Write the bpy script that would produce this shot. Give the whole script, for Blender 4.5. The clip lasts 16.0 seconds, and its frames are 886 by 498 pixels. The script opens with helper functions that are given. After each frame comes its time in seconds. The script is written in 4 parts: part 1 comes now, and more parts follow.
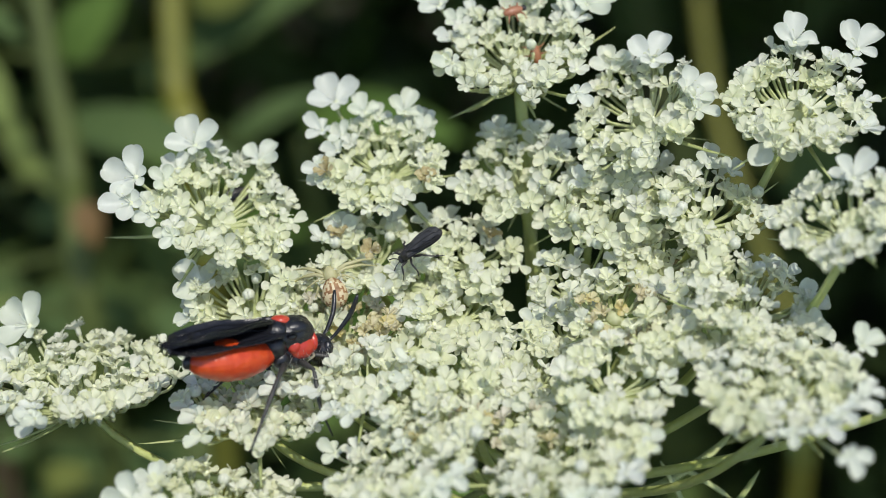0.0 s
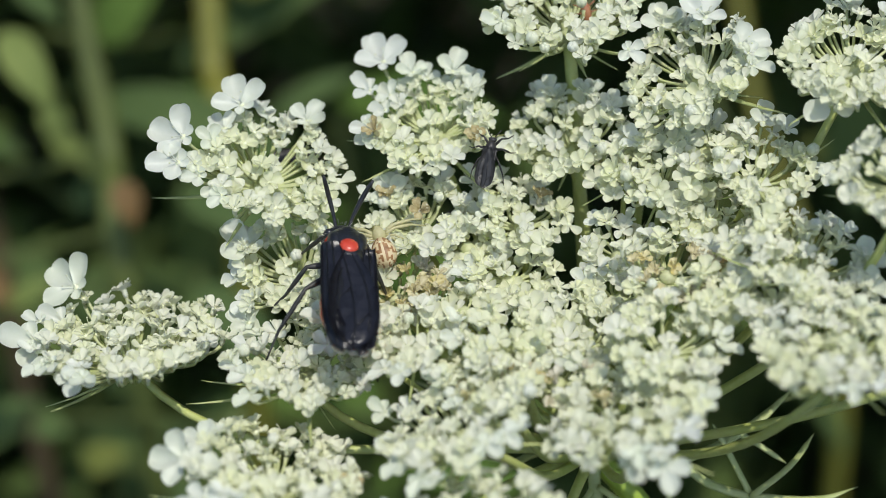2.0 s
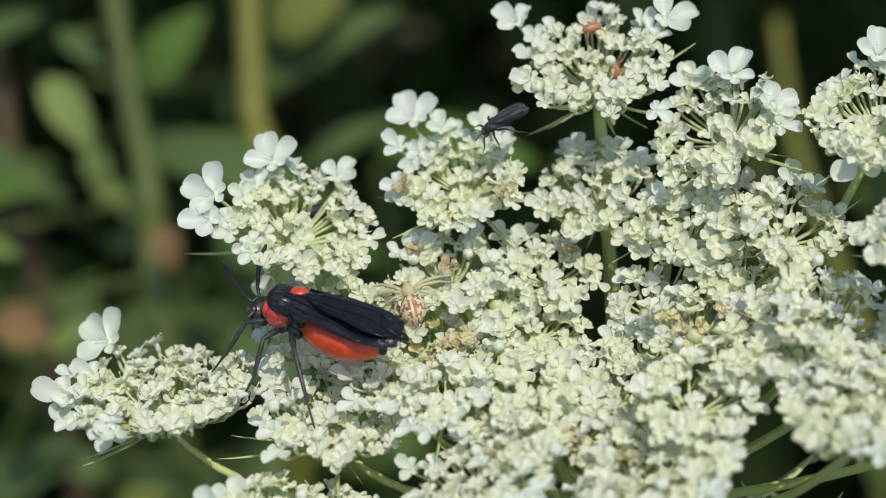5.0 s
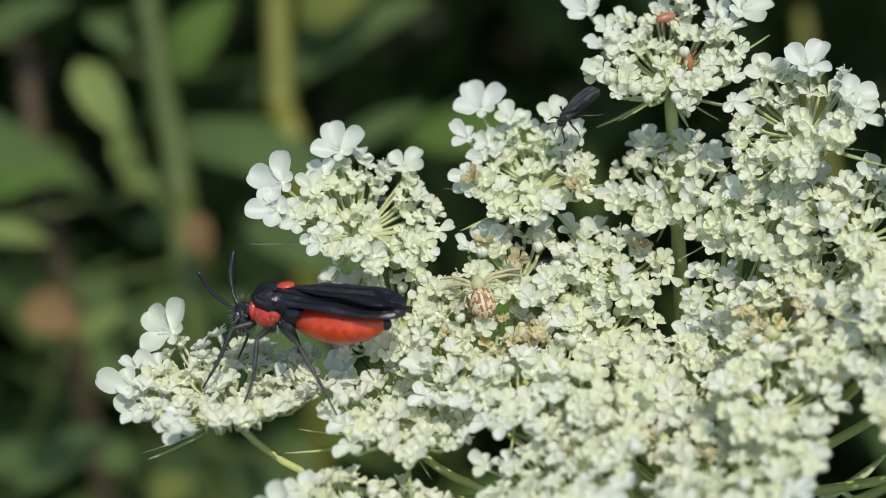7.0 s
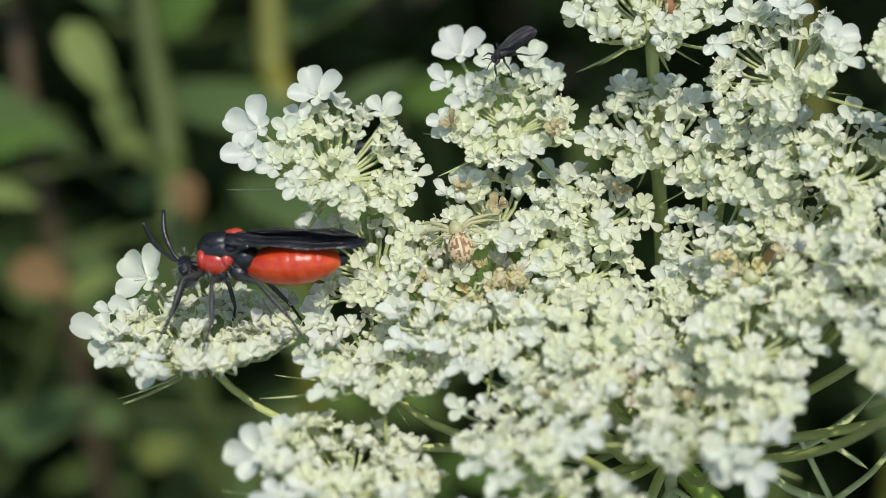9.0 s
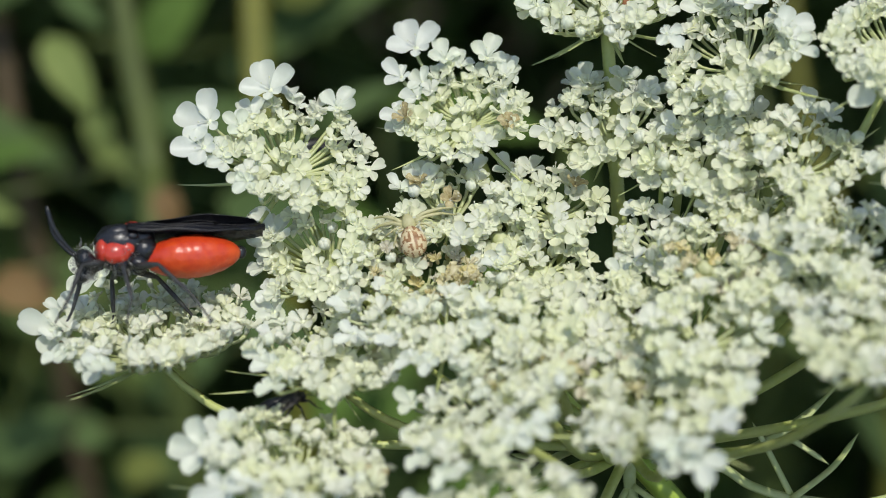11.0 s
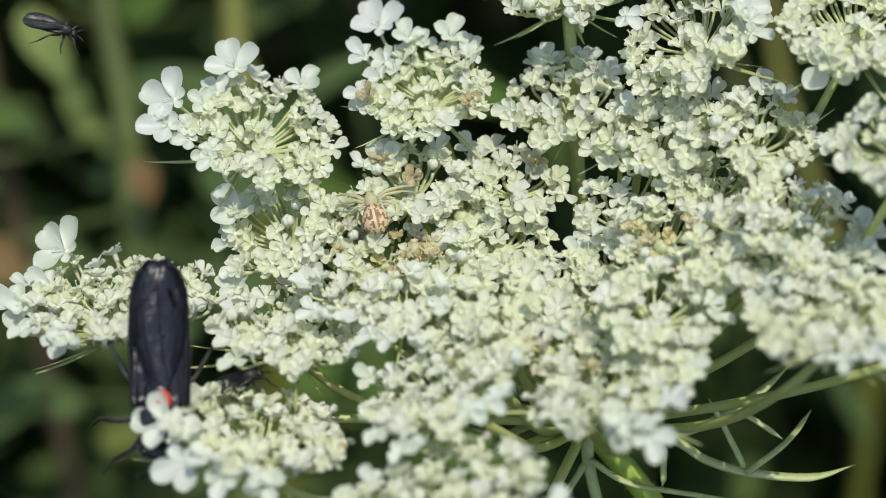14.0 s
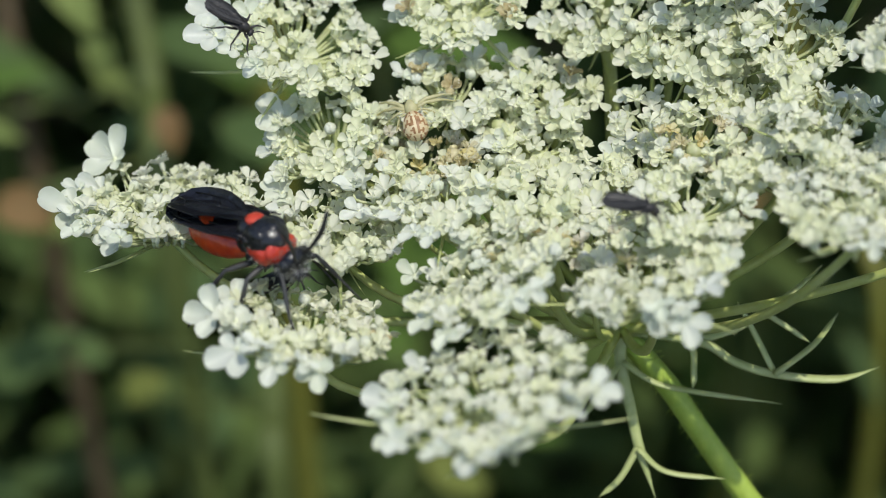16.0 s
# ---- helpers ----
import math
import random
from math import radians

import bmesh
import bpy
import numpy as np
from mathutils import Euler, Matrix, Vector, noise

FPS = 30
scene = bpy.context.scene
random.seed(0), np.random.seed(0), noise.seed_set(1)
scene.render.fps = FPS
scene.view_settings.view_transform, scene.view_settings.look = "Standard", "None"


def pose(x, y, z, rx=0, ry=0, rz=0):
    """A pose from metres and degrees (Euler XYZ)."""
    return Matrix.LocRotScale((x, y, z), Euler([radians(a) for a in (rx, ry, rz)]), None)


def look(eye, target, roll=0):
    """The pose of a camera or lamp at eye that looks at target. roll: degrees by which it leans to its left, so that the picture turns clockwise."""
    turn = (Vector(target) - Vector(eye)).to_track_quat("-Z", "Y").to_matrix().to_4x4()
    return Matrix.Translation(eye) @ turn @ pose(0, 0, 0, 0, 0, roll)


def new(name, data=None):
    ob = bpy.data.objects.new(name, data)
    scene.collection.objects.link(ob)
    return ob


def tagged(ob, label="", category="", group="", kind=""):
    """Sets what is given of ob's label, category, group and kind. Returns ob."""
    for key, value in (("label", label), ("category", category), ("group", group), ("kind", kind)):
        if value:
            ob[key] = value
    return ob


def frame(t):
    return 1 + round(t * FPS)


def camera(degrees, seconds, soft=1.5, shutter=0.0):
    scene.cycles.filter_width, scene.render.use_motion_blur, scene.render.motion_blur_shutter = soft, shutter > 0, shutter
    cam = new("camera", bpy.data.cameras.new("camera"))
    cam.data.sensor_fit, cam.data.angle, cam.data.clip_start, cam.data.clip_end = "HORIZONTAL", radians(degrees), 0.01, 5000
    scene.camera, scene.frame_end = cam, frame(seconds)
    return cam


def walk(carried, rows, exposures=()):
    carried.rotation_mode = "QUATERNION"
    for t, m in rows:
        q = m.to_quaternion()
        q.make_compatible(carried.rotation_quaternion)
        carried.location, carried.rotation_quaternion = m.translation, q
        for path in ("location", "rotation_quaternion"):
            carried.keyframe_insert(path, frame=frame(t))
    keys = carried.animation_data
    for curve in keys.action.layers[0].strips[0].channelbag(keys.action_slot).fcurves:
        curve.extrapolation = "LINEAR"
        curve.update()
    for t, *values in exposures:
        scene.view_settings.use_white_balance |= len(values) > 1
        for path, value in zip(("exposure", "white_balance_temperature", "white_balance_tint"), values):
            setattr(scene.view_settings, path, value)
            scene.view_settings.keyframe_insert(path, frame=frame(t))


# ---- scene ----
cam = camera(30, 16.0, soft=0.5)
cam.data.dof.use_dof = True
cam.data.dof.focus_distance = 0.1085
cam.data.dof.aperture_fstop = 25.0
PATH = [
    (0.0, pose(0.00459, -0.00137, 0.80180, 54.326, -1.039, -2.612)),
    (0.5, pose(0.00641, -0.00100, 0.80078, 53.280, -0.492, -2.322)),
    (1.0, pose(0.00586, -0.00345, 0.79883, 53.739, -0.686, -2.181)),
    (1.5, pose(0.00647, -0.00172, 0.79946, 53.831, -0.121, -1.678)),
    (2.0, pose(0.00336, -0.00159, 0.79925, 54.072, -0.359, -1.785)),
    (2.5, pose(0.00218, -0.00266, 0.79840, 54.549, -0.211, -1.302)),
    (3.0, pose(0.00289, -0.00286, 0.79859, 54.975, 0.026, -1.130)),
    (3.5, pose(0.00423, -0.00275, 0.79896, 55.269, 0.527, -0.782)),
    (4.0, pose(0.00454, -0.00183, 0.80013, 55.242, 0.568, -0.780)),
    (4.2, pose(0.00528, -0.00198, 0.80037, 55.380, 0.683, -0.514)),
    (6.3, pose(0.00237, -0.00035, 0.80095, 55.062, -0.276, -0.466)),
    (6.5, pose(0.00303, -0.00027, 0.80087, 54.997, 0.189, 0.155)),
    (7.0, pose(0.00000, -0.00000, 0.80000, 55.000, -0.000, 0.000)),
    (7.5, pose(-0.00176, 0.00096, 0.79949, 54.824, 0.253, 0.207)),
    (8.0, pose(-0.00446, 0.00144, 0.79952, 54.482, -0.372, -0.297)),
    (8.5, pose(-0.00022, 0.00007, 0.79946, 54.178, 0.440, 0.319)),
    (9.0, pose(0.00140, -0.00026, 0.79795, 54.060, -0.020, -0.023)),
    (9.2, pose(0.00065, 0.00071, 0.79863, 53.471, -0.508, -0.715)),
    (11.3, pose(0.00564, -0.00091, 0.79540, 55.099, 0.330, -0.028)),
    (11.5, pose(0.00629, -0.00117, 0.79553, 55.115, 0.215, -0.068)),
    (12.0, pose(0.00816, -0.00166, 0.79557, 54.990, 0.123, -0.318)),
    (12.5, pose(0.00865, -0.00149, 0.79551, 54.604, -0.043, -0.465)),
    (13.0, pose(0.00880, -0.00219, 0.79506, 54.566, -0.037, -0.446)),
    (13.5, pose(0.00834, -0.00305, 0.79487, 54.581, -0.194, -0.508)),
    (14.0, pose(0.00622, -0.00158, 0.79699, 53.888, -0.228, -0.355)),
    (14.5, pose(0.00541, -0.00311, 0.79417, 54.757, -0.004, -0.099)),
    (15.0, pose(0.00449, -0.00242, 0.79650, 53.026, 0.225, -0.239)),
    (15.5, pose(0.00373, -0.00421, 0.79523, 53.225, -0.114, -0.130)),
    (16.0, pose(0.00410, -0.00723, 0.79495, 53.194, -0.107, -0.145)),
]
walk(cam, PATH, exposures=[(0.0, 0.0), (16.0, 0.0)])

# ---- daylight: high sun from the right, behind the camera ----
SUN_ELEVATION, SUN_AZIMUTH = 67, 152
world = bpy.data.worlds.new("sky")
world.use_nodes = True
scene.world = world
wt = world.node_tree
sky = wt.nodes.new("ShaderNodeTexSky")
sky.sky_type, sky.sun_disc = "NISHITA", False
sky.sun_elevation, sky.sun_rotation = radians(SUN_ELEVATION), radians(SUN_AZIMUTH)
background = wt.nodes["Background"]
background.inputs["Strength"].default_value = 0.15
wt.links.new(sky.outputs[0], background.inputs["Color"])
sun = new("sun", bpy.data.lights.new("sun", "SUN"))
sun.data.energy, sun.data.angle, sun.data.color = 2.8, radians(0.55), (1.0, 0.965, 0.88)
se, sa = radians(SUN_ELEVATION), radians(SUN_AZIMUTH)
toward_sun = Vector((math.sin(sa) * math.cos(se), math.cos(sa) * math.cos(se), math.sin(se)))
sun.matrix_world = look((0.3, 0.3, 3.0), Vector((0.3, 0.3, 3.0)) - toward_sun)

MM = 0.001


# ---- materials ----
def material(name, base, second, scale, rough=0.5, bump=0.2, fine=6.0, through_light=0.0, metal=0.0, vary=0.0, coat=0.0, sheen=0.0):
    """A surface of two colours mixed by noise at two scales, with fine relief; through_light: share of light that passes a thin blade."""
    m = bpy.data.materials.new(name)
    m.use_nodes = True
    t = m.node_tree
    n, link = t.nodes, t.links.new
    p = n["Principled BSDF"]
    co = n.new("ShaderNodeTexCoord")
    big, small = n.new("ShaderNodeTexNoise"), n.new("ShaderNodeTexNoise")
    for tex, s in ((big, scale), (small, scale * fine)):
        tex.inputs["Scale"].default_value = s
        tex.inputs["Detail"].default_value = 4
        link(co.outputs["Object"], tex.inputs["Vector"])
    both = n.new("ShaderNodeMix")
    both.data_type = "FLOAT"
    both.inputs[0].default_value = 0.4
    link(big.outputs["Fac"], both.inputs[2])
    link(small.outputs["Fac"], both.inputs[3])
    ramp = n.new("ShaderNodeValToRGB")
    ramp.color_ramp.elements[0].position, ramp.color_ramp.elements[1].position = 0.35, 0.65
    ramp.color_ramp.elements[0].color, ramp.color_ramp.elements[1].color = (*base, 1), (*second, 1)
    link(both.outputs[0], ramp.inputs[0])
    colour = ramp.outputs[0]
    if vary:
        info, hsv, mapped = n.new("ShaderNodeObjectInfo"), n.new("ShaderNodeHueSaturation"), n.new("ShaderNodeMapRange")
        mapped.inputs["To Min"].default_value, mapped.inputs["To Max"].default_value = 1 - vary, 1 + vary
        link(info.outputs["Random"], mapped.inputs["Value"])
        link(mapped.outputs[0], hsv.inputs["Saturation"])
        link(colour, hsv.inputs["Color"])
        colour = hsv.outputs[0]
    link(colour, p.inputs["Base Color"])
    p.inputs["Roughness"].default_value, p.inputs["Metallic"].default_value = rough, metal
    p.inputs["Coat Weight"].default_value = coat
    p.inputs["Sheen Weight"].default_value = sheen
    if bump:
        b = n.new("ShaderNodeBump")
        b.inputs["Strength"].default_value, b.inputs["Distance"].default_value = bump, 0.3 / (scale * fine)
        link(small.outputs["Fac"], b.inputs["Height"])
        link(b.outputs[0], p.inputs["Normal"])
    if through_light:
        tr, mix = n.new("ShaderNodeBsdfTranslucent"), n.new("ShaderNodeMixShader")
        link(colour, tr.inputs["Color"])
        mix.inputs[0].default_value = through_light
        link(p.outputs[0], mix.inputs[1])
        link(tr.outputs[0], mix.inputs[2])
        link(mix.outputs[0], n["Material Output"].inputs["Surface"])
    return m


PETAL = material("cream_white_petal", (0.865, 0.88, 0.69), (0.83, 0.85, 0.63), 900, 0.45, 0.2, 5, 0.4, vary=0.35)
SHOWY = material("white_petal", (0.82, 0.85, 0.735), (0.78, 0.82, 0.67), 700, 0.4, 0.25, 6, 0.34, vary=0.25)
CREAM = material("cream_bud", (0.82, 0.85, 0.68), (0.78, 0.81, 0.62), 700, 0.5, 0.2, 5, 0.25, vary=0.3)
HEART = material("cream_flower_centre", (0.70, 0.73, 0.46), (0.78, 0.80, 0.62), 1500, 0.45, 0.3, 4)
WILTED = material("wilted_petal", (0.60, 0.53, 0.28), (0.78, 0.74, 0.53), 1100, 0.7, 0.4, 5, 0.25, vary=0.4)
DRIED = material("dried_brown_petal", (0.36, 0.275, 0.11), (0.60, 0.54, 0.31), 1300, 0.7, 0.5, 4, 0.2)
PEDICEL = material("pale_green_stalk", (0.54, 0.60, 0.27), (0.68, 0.71, 0.44), 500, 0.45, 0.2, 5, 0.2)
RAY = material("green_ray", (0.45, 0.51, 0.14), (0.53, 0.57, 0.22), 300, 0.45, 0.3, 8)
BRACT = material("grey_green_bract", (0.36, 0.42, 0.14), (0.46, 0.50, 0.22), 300, 0.5, 0.3, 8)
STEM = material("hairy_green_stem", (0.30, 0.43, 0.05), (0.42, 0.53, 0.09), 180, 0.5, 0.5, 12)
LEAF = material("leaf_green", (0.075, 0.145, 0.020), (0.12, 0.21, 0.032), 60, 0.85, 0.3, 8, 0.25)
LEAF_MID = material("blue_green_leaf", (0.058, 0.105, 0.028), (0.088, 0.14, 0.036), 60, 0.85, 0.3, 8, 0.2)
LEAF_PALE = material("pale_leaf", (0.17, 0.235, 0.055), (0.24, 0.30, 0.08), 60, 0.8, 0.3, 8, 0.3)
LEAF_DRY = material("dry_leaf", (0.15, 0.085, 0.022), (0.21, 0.125, 0.036), 80, 0.7, 0.4, 8, 0.15)
LEAF_OLIVE = material("olive_leaf", (0.12, 0.145, 0.024), (0.18, 0.21, 0.036), 60, 0.8, 0.3, 8, 0.25)
STALK_YELLOW = material("yellow_stalk", (0.165, 0.17, 0.025), (0.22, 0.22, 0.035), 80, 0.5, 0.3, 8)
STALK_OLIVE = material("olive_stalk", (0.07, 0.095, 0.02), (0.105, 0.135, 0.027), 80, 0.65, 0.3, 8)
STALK_BROWN = material("dry_stalk", (0.085, 0.06, 0.028), (0.125, 0.09, 0.042), 80, 0.7, 0.3, 8)
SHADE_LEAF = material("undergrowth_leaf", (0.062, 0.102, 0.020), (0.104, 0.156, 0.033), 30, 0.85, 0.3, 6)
SOIL = material("soil", (0.03, 0.022, 0.015), (0.06, 0.045, 0.03), 12, 0.9, 0.6, 10)
RED = material("orange_red_cuticle", (0.50, 0.032, 0.010), (0.74, 0.10, 0.016), 260, 0.3, 0.35, 7, coat=0.25)
SCARLET = material("scarlet_cuticle", (0.45, 0.03, 0.018), (0.62, 0.075, 0.035), 500, 0.3, 0.15, 6, coat=0.3)
BLACK = material("black_cuticle", (0.007, 0.008, 0.010), (0.018, 0.018, 0.02), 900, 0.3, 0.7, 5, coat=0.25)
FUZZ = material("grey_fuzz", (0.22, 0.22, 0.20), (0.42, 0.42, 0.38), 900, 0.6, 0.0)
LEG = material("dark_hairy_leg", (0.012, 0.012, 0.012), (0.06, 0.06, 0.055), 900, 0.45, 0.6, 6)
WING = material("smoky_black_wing", (0.007, 0.007, 0.010), (0.016, 0.016, 0.021), 400, 0.3, 0.6, 3)
VEIN = material("wing_vein", (0.006, 0.006, 0.007), (0.01, 0.01, 0.01), 900, 0.3, 0.2, 4)
GNAT = material("dull_black_cuticle", (0.02, 0.018, 0.018), (0.04, 0.036, 0.033), 900, 0.45, 0.4, 5)
GNAT_WING = material("dusky_wing", (0.025, 0.025, 0.024), (0.06, 0.058, 0.055), 900, 0.4, 0.4, 4, 0.12)
SPIDER = material("straw_yellow_cuticle", (0.46, 0.44, 0.20), (0.58, 0.54, 0.30), 900, 0.5, 0.3, 5, 0.15)
SPIDER_MARK = material("tan_abdomen", (0.58, 0.45, 0.25), (0.70, 0.60, 0.38), 1300, 0.5, 0.4, 2)
SPIDER_BAND = material("brown_band", (0.22, 0.10, 0.035), (0.38, 0.21, 0.09), 1500, 0.5, 0.4, 2)
APHID = material("pinkish_red_cuticle", (0.33, 0.12, 0.06), (0.44, 0.22, 0.12), 1500, 0.4, 0.3, 4)


# ---- mesh helpers; all lengths inside them are millimetres ----
def part(name, bm, mats, parent=None, label="", smooth=True):
    """Link a bmesh, in millimetres, as one mesh under parent."""
    for v in bm.verts:
        v.co *= MM
    for f in bm.faces:
        f.smooth = smooth
    me = bpy.data.meshes.new(name)
    bm.to_mesh(me)
    bm.free()
    for m in (mats if isinstance(mats, (list, tuple)) else (mats,)):
        me.materials.append(m)
    ob = new(name, me)
    ob.parent = parent
    if label:
        tagged(ob, label=label)
    return ob


def thing(name, at, label, category, group=""):
    ob = new(name)
    ob.empty_display_size = 0.002
    ob.matrix_world = at if isinstance(at, Matrix) else Matrix.Translation(Vector(at) * MM)
    return tagged(ob, label=label, category=category, group=group)


def bezier(a, b, c, d, n):
    pts = []
    for i in range(n + 1):
        u = i / n
        pts.append(a * (1 - u) ** 3 + b * 3 * u * (1 - u) ** 2 + c * 3 * u * u * (1 - u) + d * u ** 3)
    return pts


def smooth_line(points, n):
    """A line through the points, n pieces to each gap (Catmull-Rom)."""
    p = [Vector(q) for q in points]
    p = [2 * p[0] - p[1], *p, 2 * p[-1] - p[-2]]
    out = []
    for i in range(1, len(p) - 2):
        for k in range(n):
            u = k / n
            out.append(0.5 * (2 * p[i] + (p[i + 1] - p[i - 1]) * u + (2 * p[i - 1] - 5 * p[i] + 4 * p[i + 1] - p[i + 2]) * u * u
                              + (3 * p[i] - p[i - 1] - 3 * p[i + 1] + p[i + 2]) * u ** 3))
    return out + [p[-2]]


def tube(bm, pts, radii, sides=6, flat=1.0, slot=0, ribs=0.0):
    """A closed tapering tube along pts; flat squeezes it across, ribs makes lengthwise ridges."""
    n = len(pts)
    if not isinstance(radii, (list, tuple)):
        radii = [radii] * n
    rings, side = [], None
    for i in range(n):
        d = (pts[min(i + 1, n - 1)] - pts[max(i - 1, 0)]).normalized()
        if side is None:
            side = d.orthogonal().normalized() if abs(d.z) > 0.9 else d.cross(Vector((0, 0, 1))).normalized()
        side = (side - d * side.dot(d)).normalized()
        up = side.cross(d)
        ring = []
        for k in range(sides):
            a = 2 * math.pi * k / sides
            r = radii[i] * (1 + (ribs if k % 2 else -ribs))
            ring.append(bm.verts.new(pts[i] + side * (math.cos(a) * r) + up * (math.sin(a) * r * flat)))
        rings.append(ring)
    for a, b in zip(rings, rings[1:]):
        for k in range(sides):
            f = bm.faces.new((a[k], a[(k + 1) % sides], b[(k + 1) % sides], b[k]))
            f.material_index = slot
    for ring, turn in ((rings[0], -1), (rings[-1], 1)):
        f = bm.faces.new(ring[::turn])
        f.material_index = slot
    return rings


def grow_from(bm, a, b, verts):
    """Tie a piece to the nearest vertex of the body that it grows from."""
    near = min(verts, key=lambda v: (v.co - a.co).length_squared)
    bm.faces.new((a, b, near))


def blob(bm, centre, size, turn=None, rings=8, sides=12, slot=0, shape=None):
    """A rounded body along its own x axis; shape(u) scales its section from tail (0) to head (1)."""
    centre, turn = Vector(centre), turn or Matrix.Identity(3)
    grid = []
    for i in range(1, rings):
        u = i / rings
        x, r = -math.cos(u * math.pi), math.sin(u * math.pi)
        if shape:
            r *= shape((x + 1) / 2)
        grid.append([bm.verts.new(centre + turn @ Vector((x * size[0], math.cos(a) * r * size[1], math.sin(a) * r * size[2])))
                     for a in [2 * math.pi * k / sides for k in range(sides)]])
    tail, head = (bm.verts.new(centre + turn @ Vector((s * size[0], 0, 0))) for s in (-1, 1))
    faces = []
    for a, b in zip(grid, grid[1:]):
        faces += [bm.faces.new((a[k], b[k], b[(k + 1) % sides], a[(k + 1) % sides])) for k in range(sides)]
    for k in range(sides):
        faces.append(bm.faces.new((tail, grid[0][k], grid[0][(k + 1) % sides])))
        faces.append(bm.faces.new((head, grid[-1][(k + 1) % sides], grid[-1][k])))
    for f in faces:
        f.material_index = slot
        f.normal_flip()
    return [tail, head, *(v for ring in grid for v in ring)]


def frame_of(z, x=None):
    """A turn whose z axis is z, its x axis as near to x as can be."""
    z = Vector(z).normalized()
    x = Vector(x) if x is not None else z.orthogonal()
    x = (x - z * x.dot(z)).normalized()
    return Matrix((x, z.cross(x), z)).transposed()


def petal(bm, length, width, azimuth, rise, curl, cup, notch=0.12, start=0.1, rows=6, cols=4, slot=0, skew=0.0, wave=0.0):
    """One obovate petal, narrow at its claw, rounded or notched at its tip."""
    c, s = math.cos(azimuth), math.sin(azimuth)
    grid = []
    for i in range(rows + 1):
        u = math.sin(i / rows * math.pi / 2) ** 0.85
        if u < 0.6:
            half = width / 2 * (0.2 + 0.8 * math.sin(u / 0.6 * math.pi / 2) ** 1.5)
        else:
            half = width / 2 * max(0.16, math.sqrt(max(0.0, 1 - ((u - 0.6) / 0.4) ** 2)))
        row = []
        for j in range(cols + 1):
            v = 2 * j / cols - 1
            reach = u - notch * math.exp(-(v * half / width / 0.13) ** 2) * u ** 3
            x = start + length * reach
            y = half * v + skew * u * u * length
            z = wave * half * v * v * math.sin(6.5 * u + 9 * skew + 2.2 * v) + cup * (v * v - 0.4) * half + length * (rise * reach + curl * reach * reach) - 0.025 * length * math.exp(-(v / 0.3) ** 2) * math.sin(u * math.pi)
            row.append(bm.verts.new((x * c - y * s, x * s + y * c, z)))
        grid.append(row)
    for i in range(rows):
        for j in range(cols):
            f = bm.faces.new((grid[i][j], grid[i + 1][j], grid[i + 1][j + 1], grid[i][j + 1]))
            f.material_index = slot
    return grid[0]


def floret_mesh(name, rng, sizes, rise, curl, petal_mat, heart_mat, stamens=2):
    """One flower of an umbellet: five petals of the given lengths round a domed centre, on z, with an ovary below."""
    bm = bmesh.new()
    upright = Matrix.Rotation(radians(90), 3, "Y")
    heart = blob(bm, (0, 0, -0.05), (0.16, 0.2, 0.2), upright, 5, 8, 1)
    for k, size in enumerate(sizes):
        claw = petal(bm, size, size * (rng.uniform(0.84, 1.04) if size < 1.1 else rng.uniform(0.72, 0.86)), 2 * math.pi * k / 5 + rng.uniform(-0.14, 0.14), rise + rng.uniform(-0.25, 0.45),
                     curl + rng.uniform(-0.3, 0.25), rng.uniform(0.4, 1.0) if size < 1.1 else rng.uniform(0.4, 0.7), rng.uniform(0.0, 0.08) if size < 1.1 else rng.uniform(0.0, 0.03),
                     rows=6 if size < 1.1 else 10, cols=4 if size < 1.1 else 8, skew=rng.uniform(-0.08, 0.08), wave=0.14 if size < 1.1 else 0.16)
        grow_from(bm, claw[2], claw[3], heart)
    ovary = blob(bm, (0, 0, -0.28), (0.34, 0.19, 0.19), upright, 5, 7, 1)
    grow_from(bm, ovary[2], ovary[3], heart)
    for k in range(stamens):
        a = 2 * math.pi * (k + 0.5) / 5 * rng.choice((1, 2, 3)) + rng.uniform(-0.3, 0.3)
        top = Vector((math.cos(a) * 0.55, math.sin(a) * 0.55, rng.uniform(0.45, 0.8)))
        rings = tube(bm, [Vector((0, 0, 0.1)), top * 0.6 + Vector((0, 0, 0.1)), top], 0.03, 4, slot=0)
        grow_from(bm, rings[0][0], rings[0][1], heart)
        anther = blob(bm, top, (0.08, 0.06, 0.06), None, 4, 6, 1)
        grow_from(bm, anther[2], anther[3], rings[-1])
    ob = part(name, bm, [petal_mat, heart_mat])
    me = ob.data
    bpy.data.objects.remove(ob)
    return me


def bud_mesh(name, rng):
    """A closed, lobed bud."""
    bm = bmesh.new()
    upright = Matrix.Rotation(radians(90), 3, "Y")
    core = blob(bm, (0, 0, -0.25), (0.36, 0.22, 0.22), upright, 5, 7, 1)
    for k in range(5):
        a = 2 * math.pi * k / 5
        lobe = blob(bm, (math.cos(a) * 0.2, math.sin(a) * 0.2, 0.12), (0.5, 0.36, 0.36), upright, 6, 8, 0)
        grow_from(bm, lobe[2], lobe[3], core)
    ob = part(name, bm, [CREAM, HEART])
    me = ob.data
    bpy.data.objects.remove(ob)
    return me


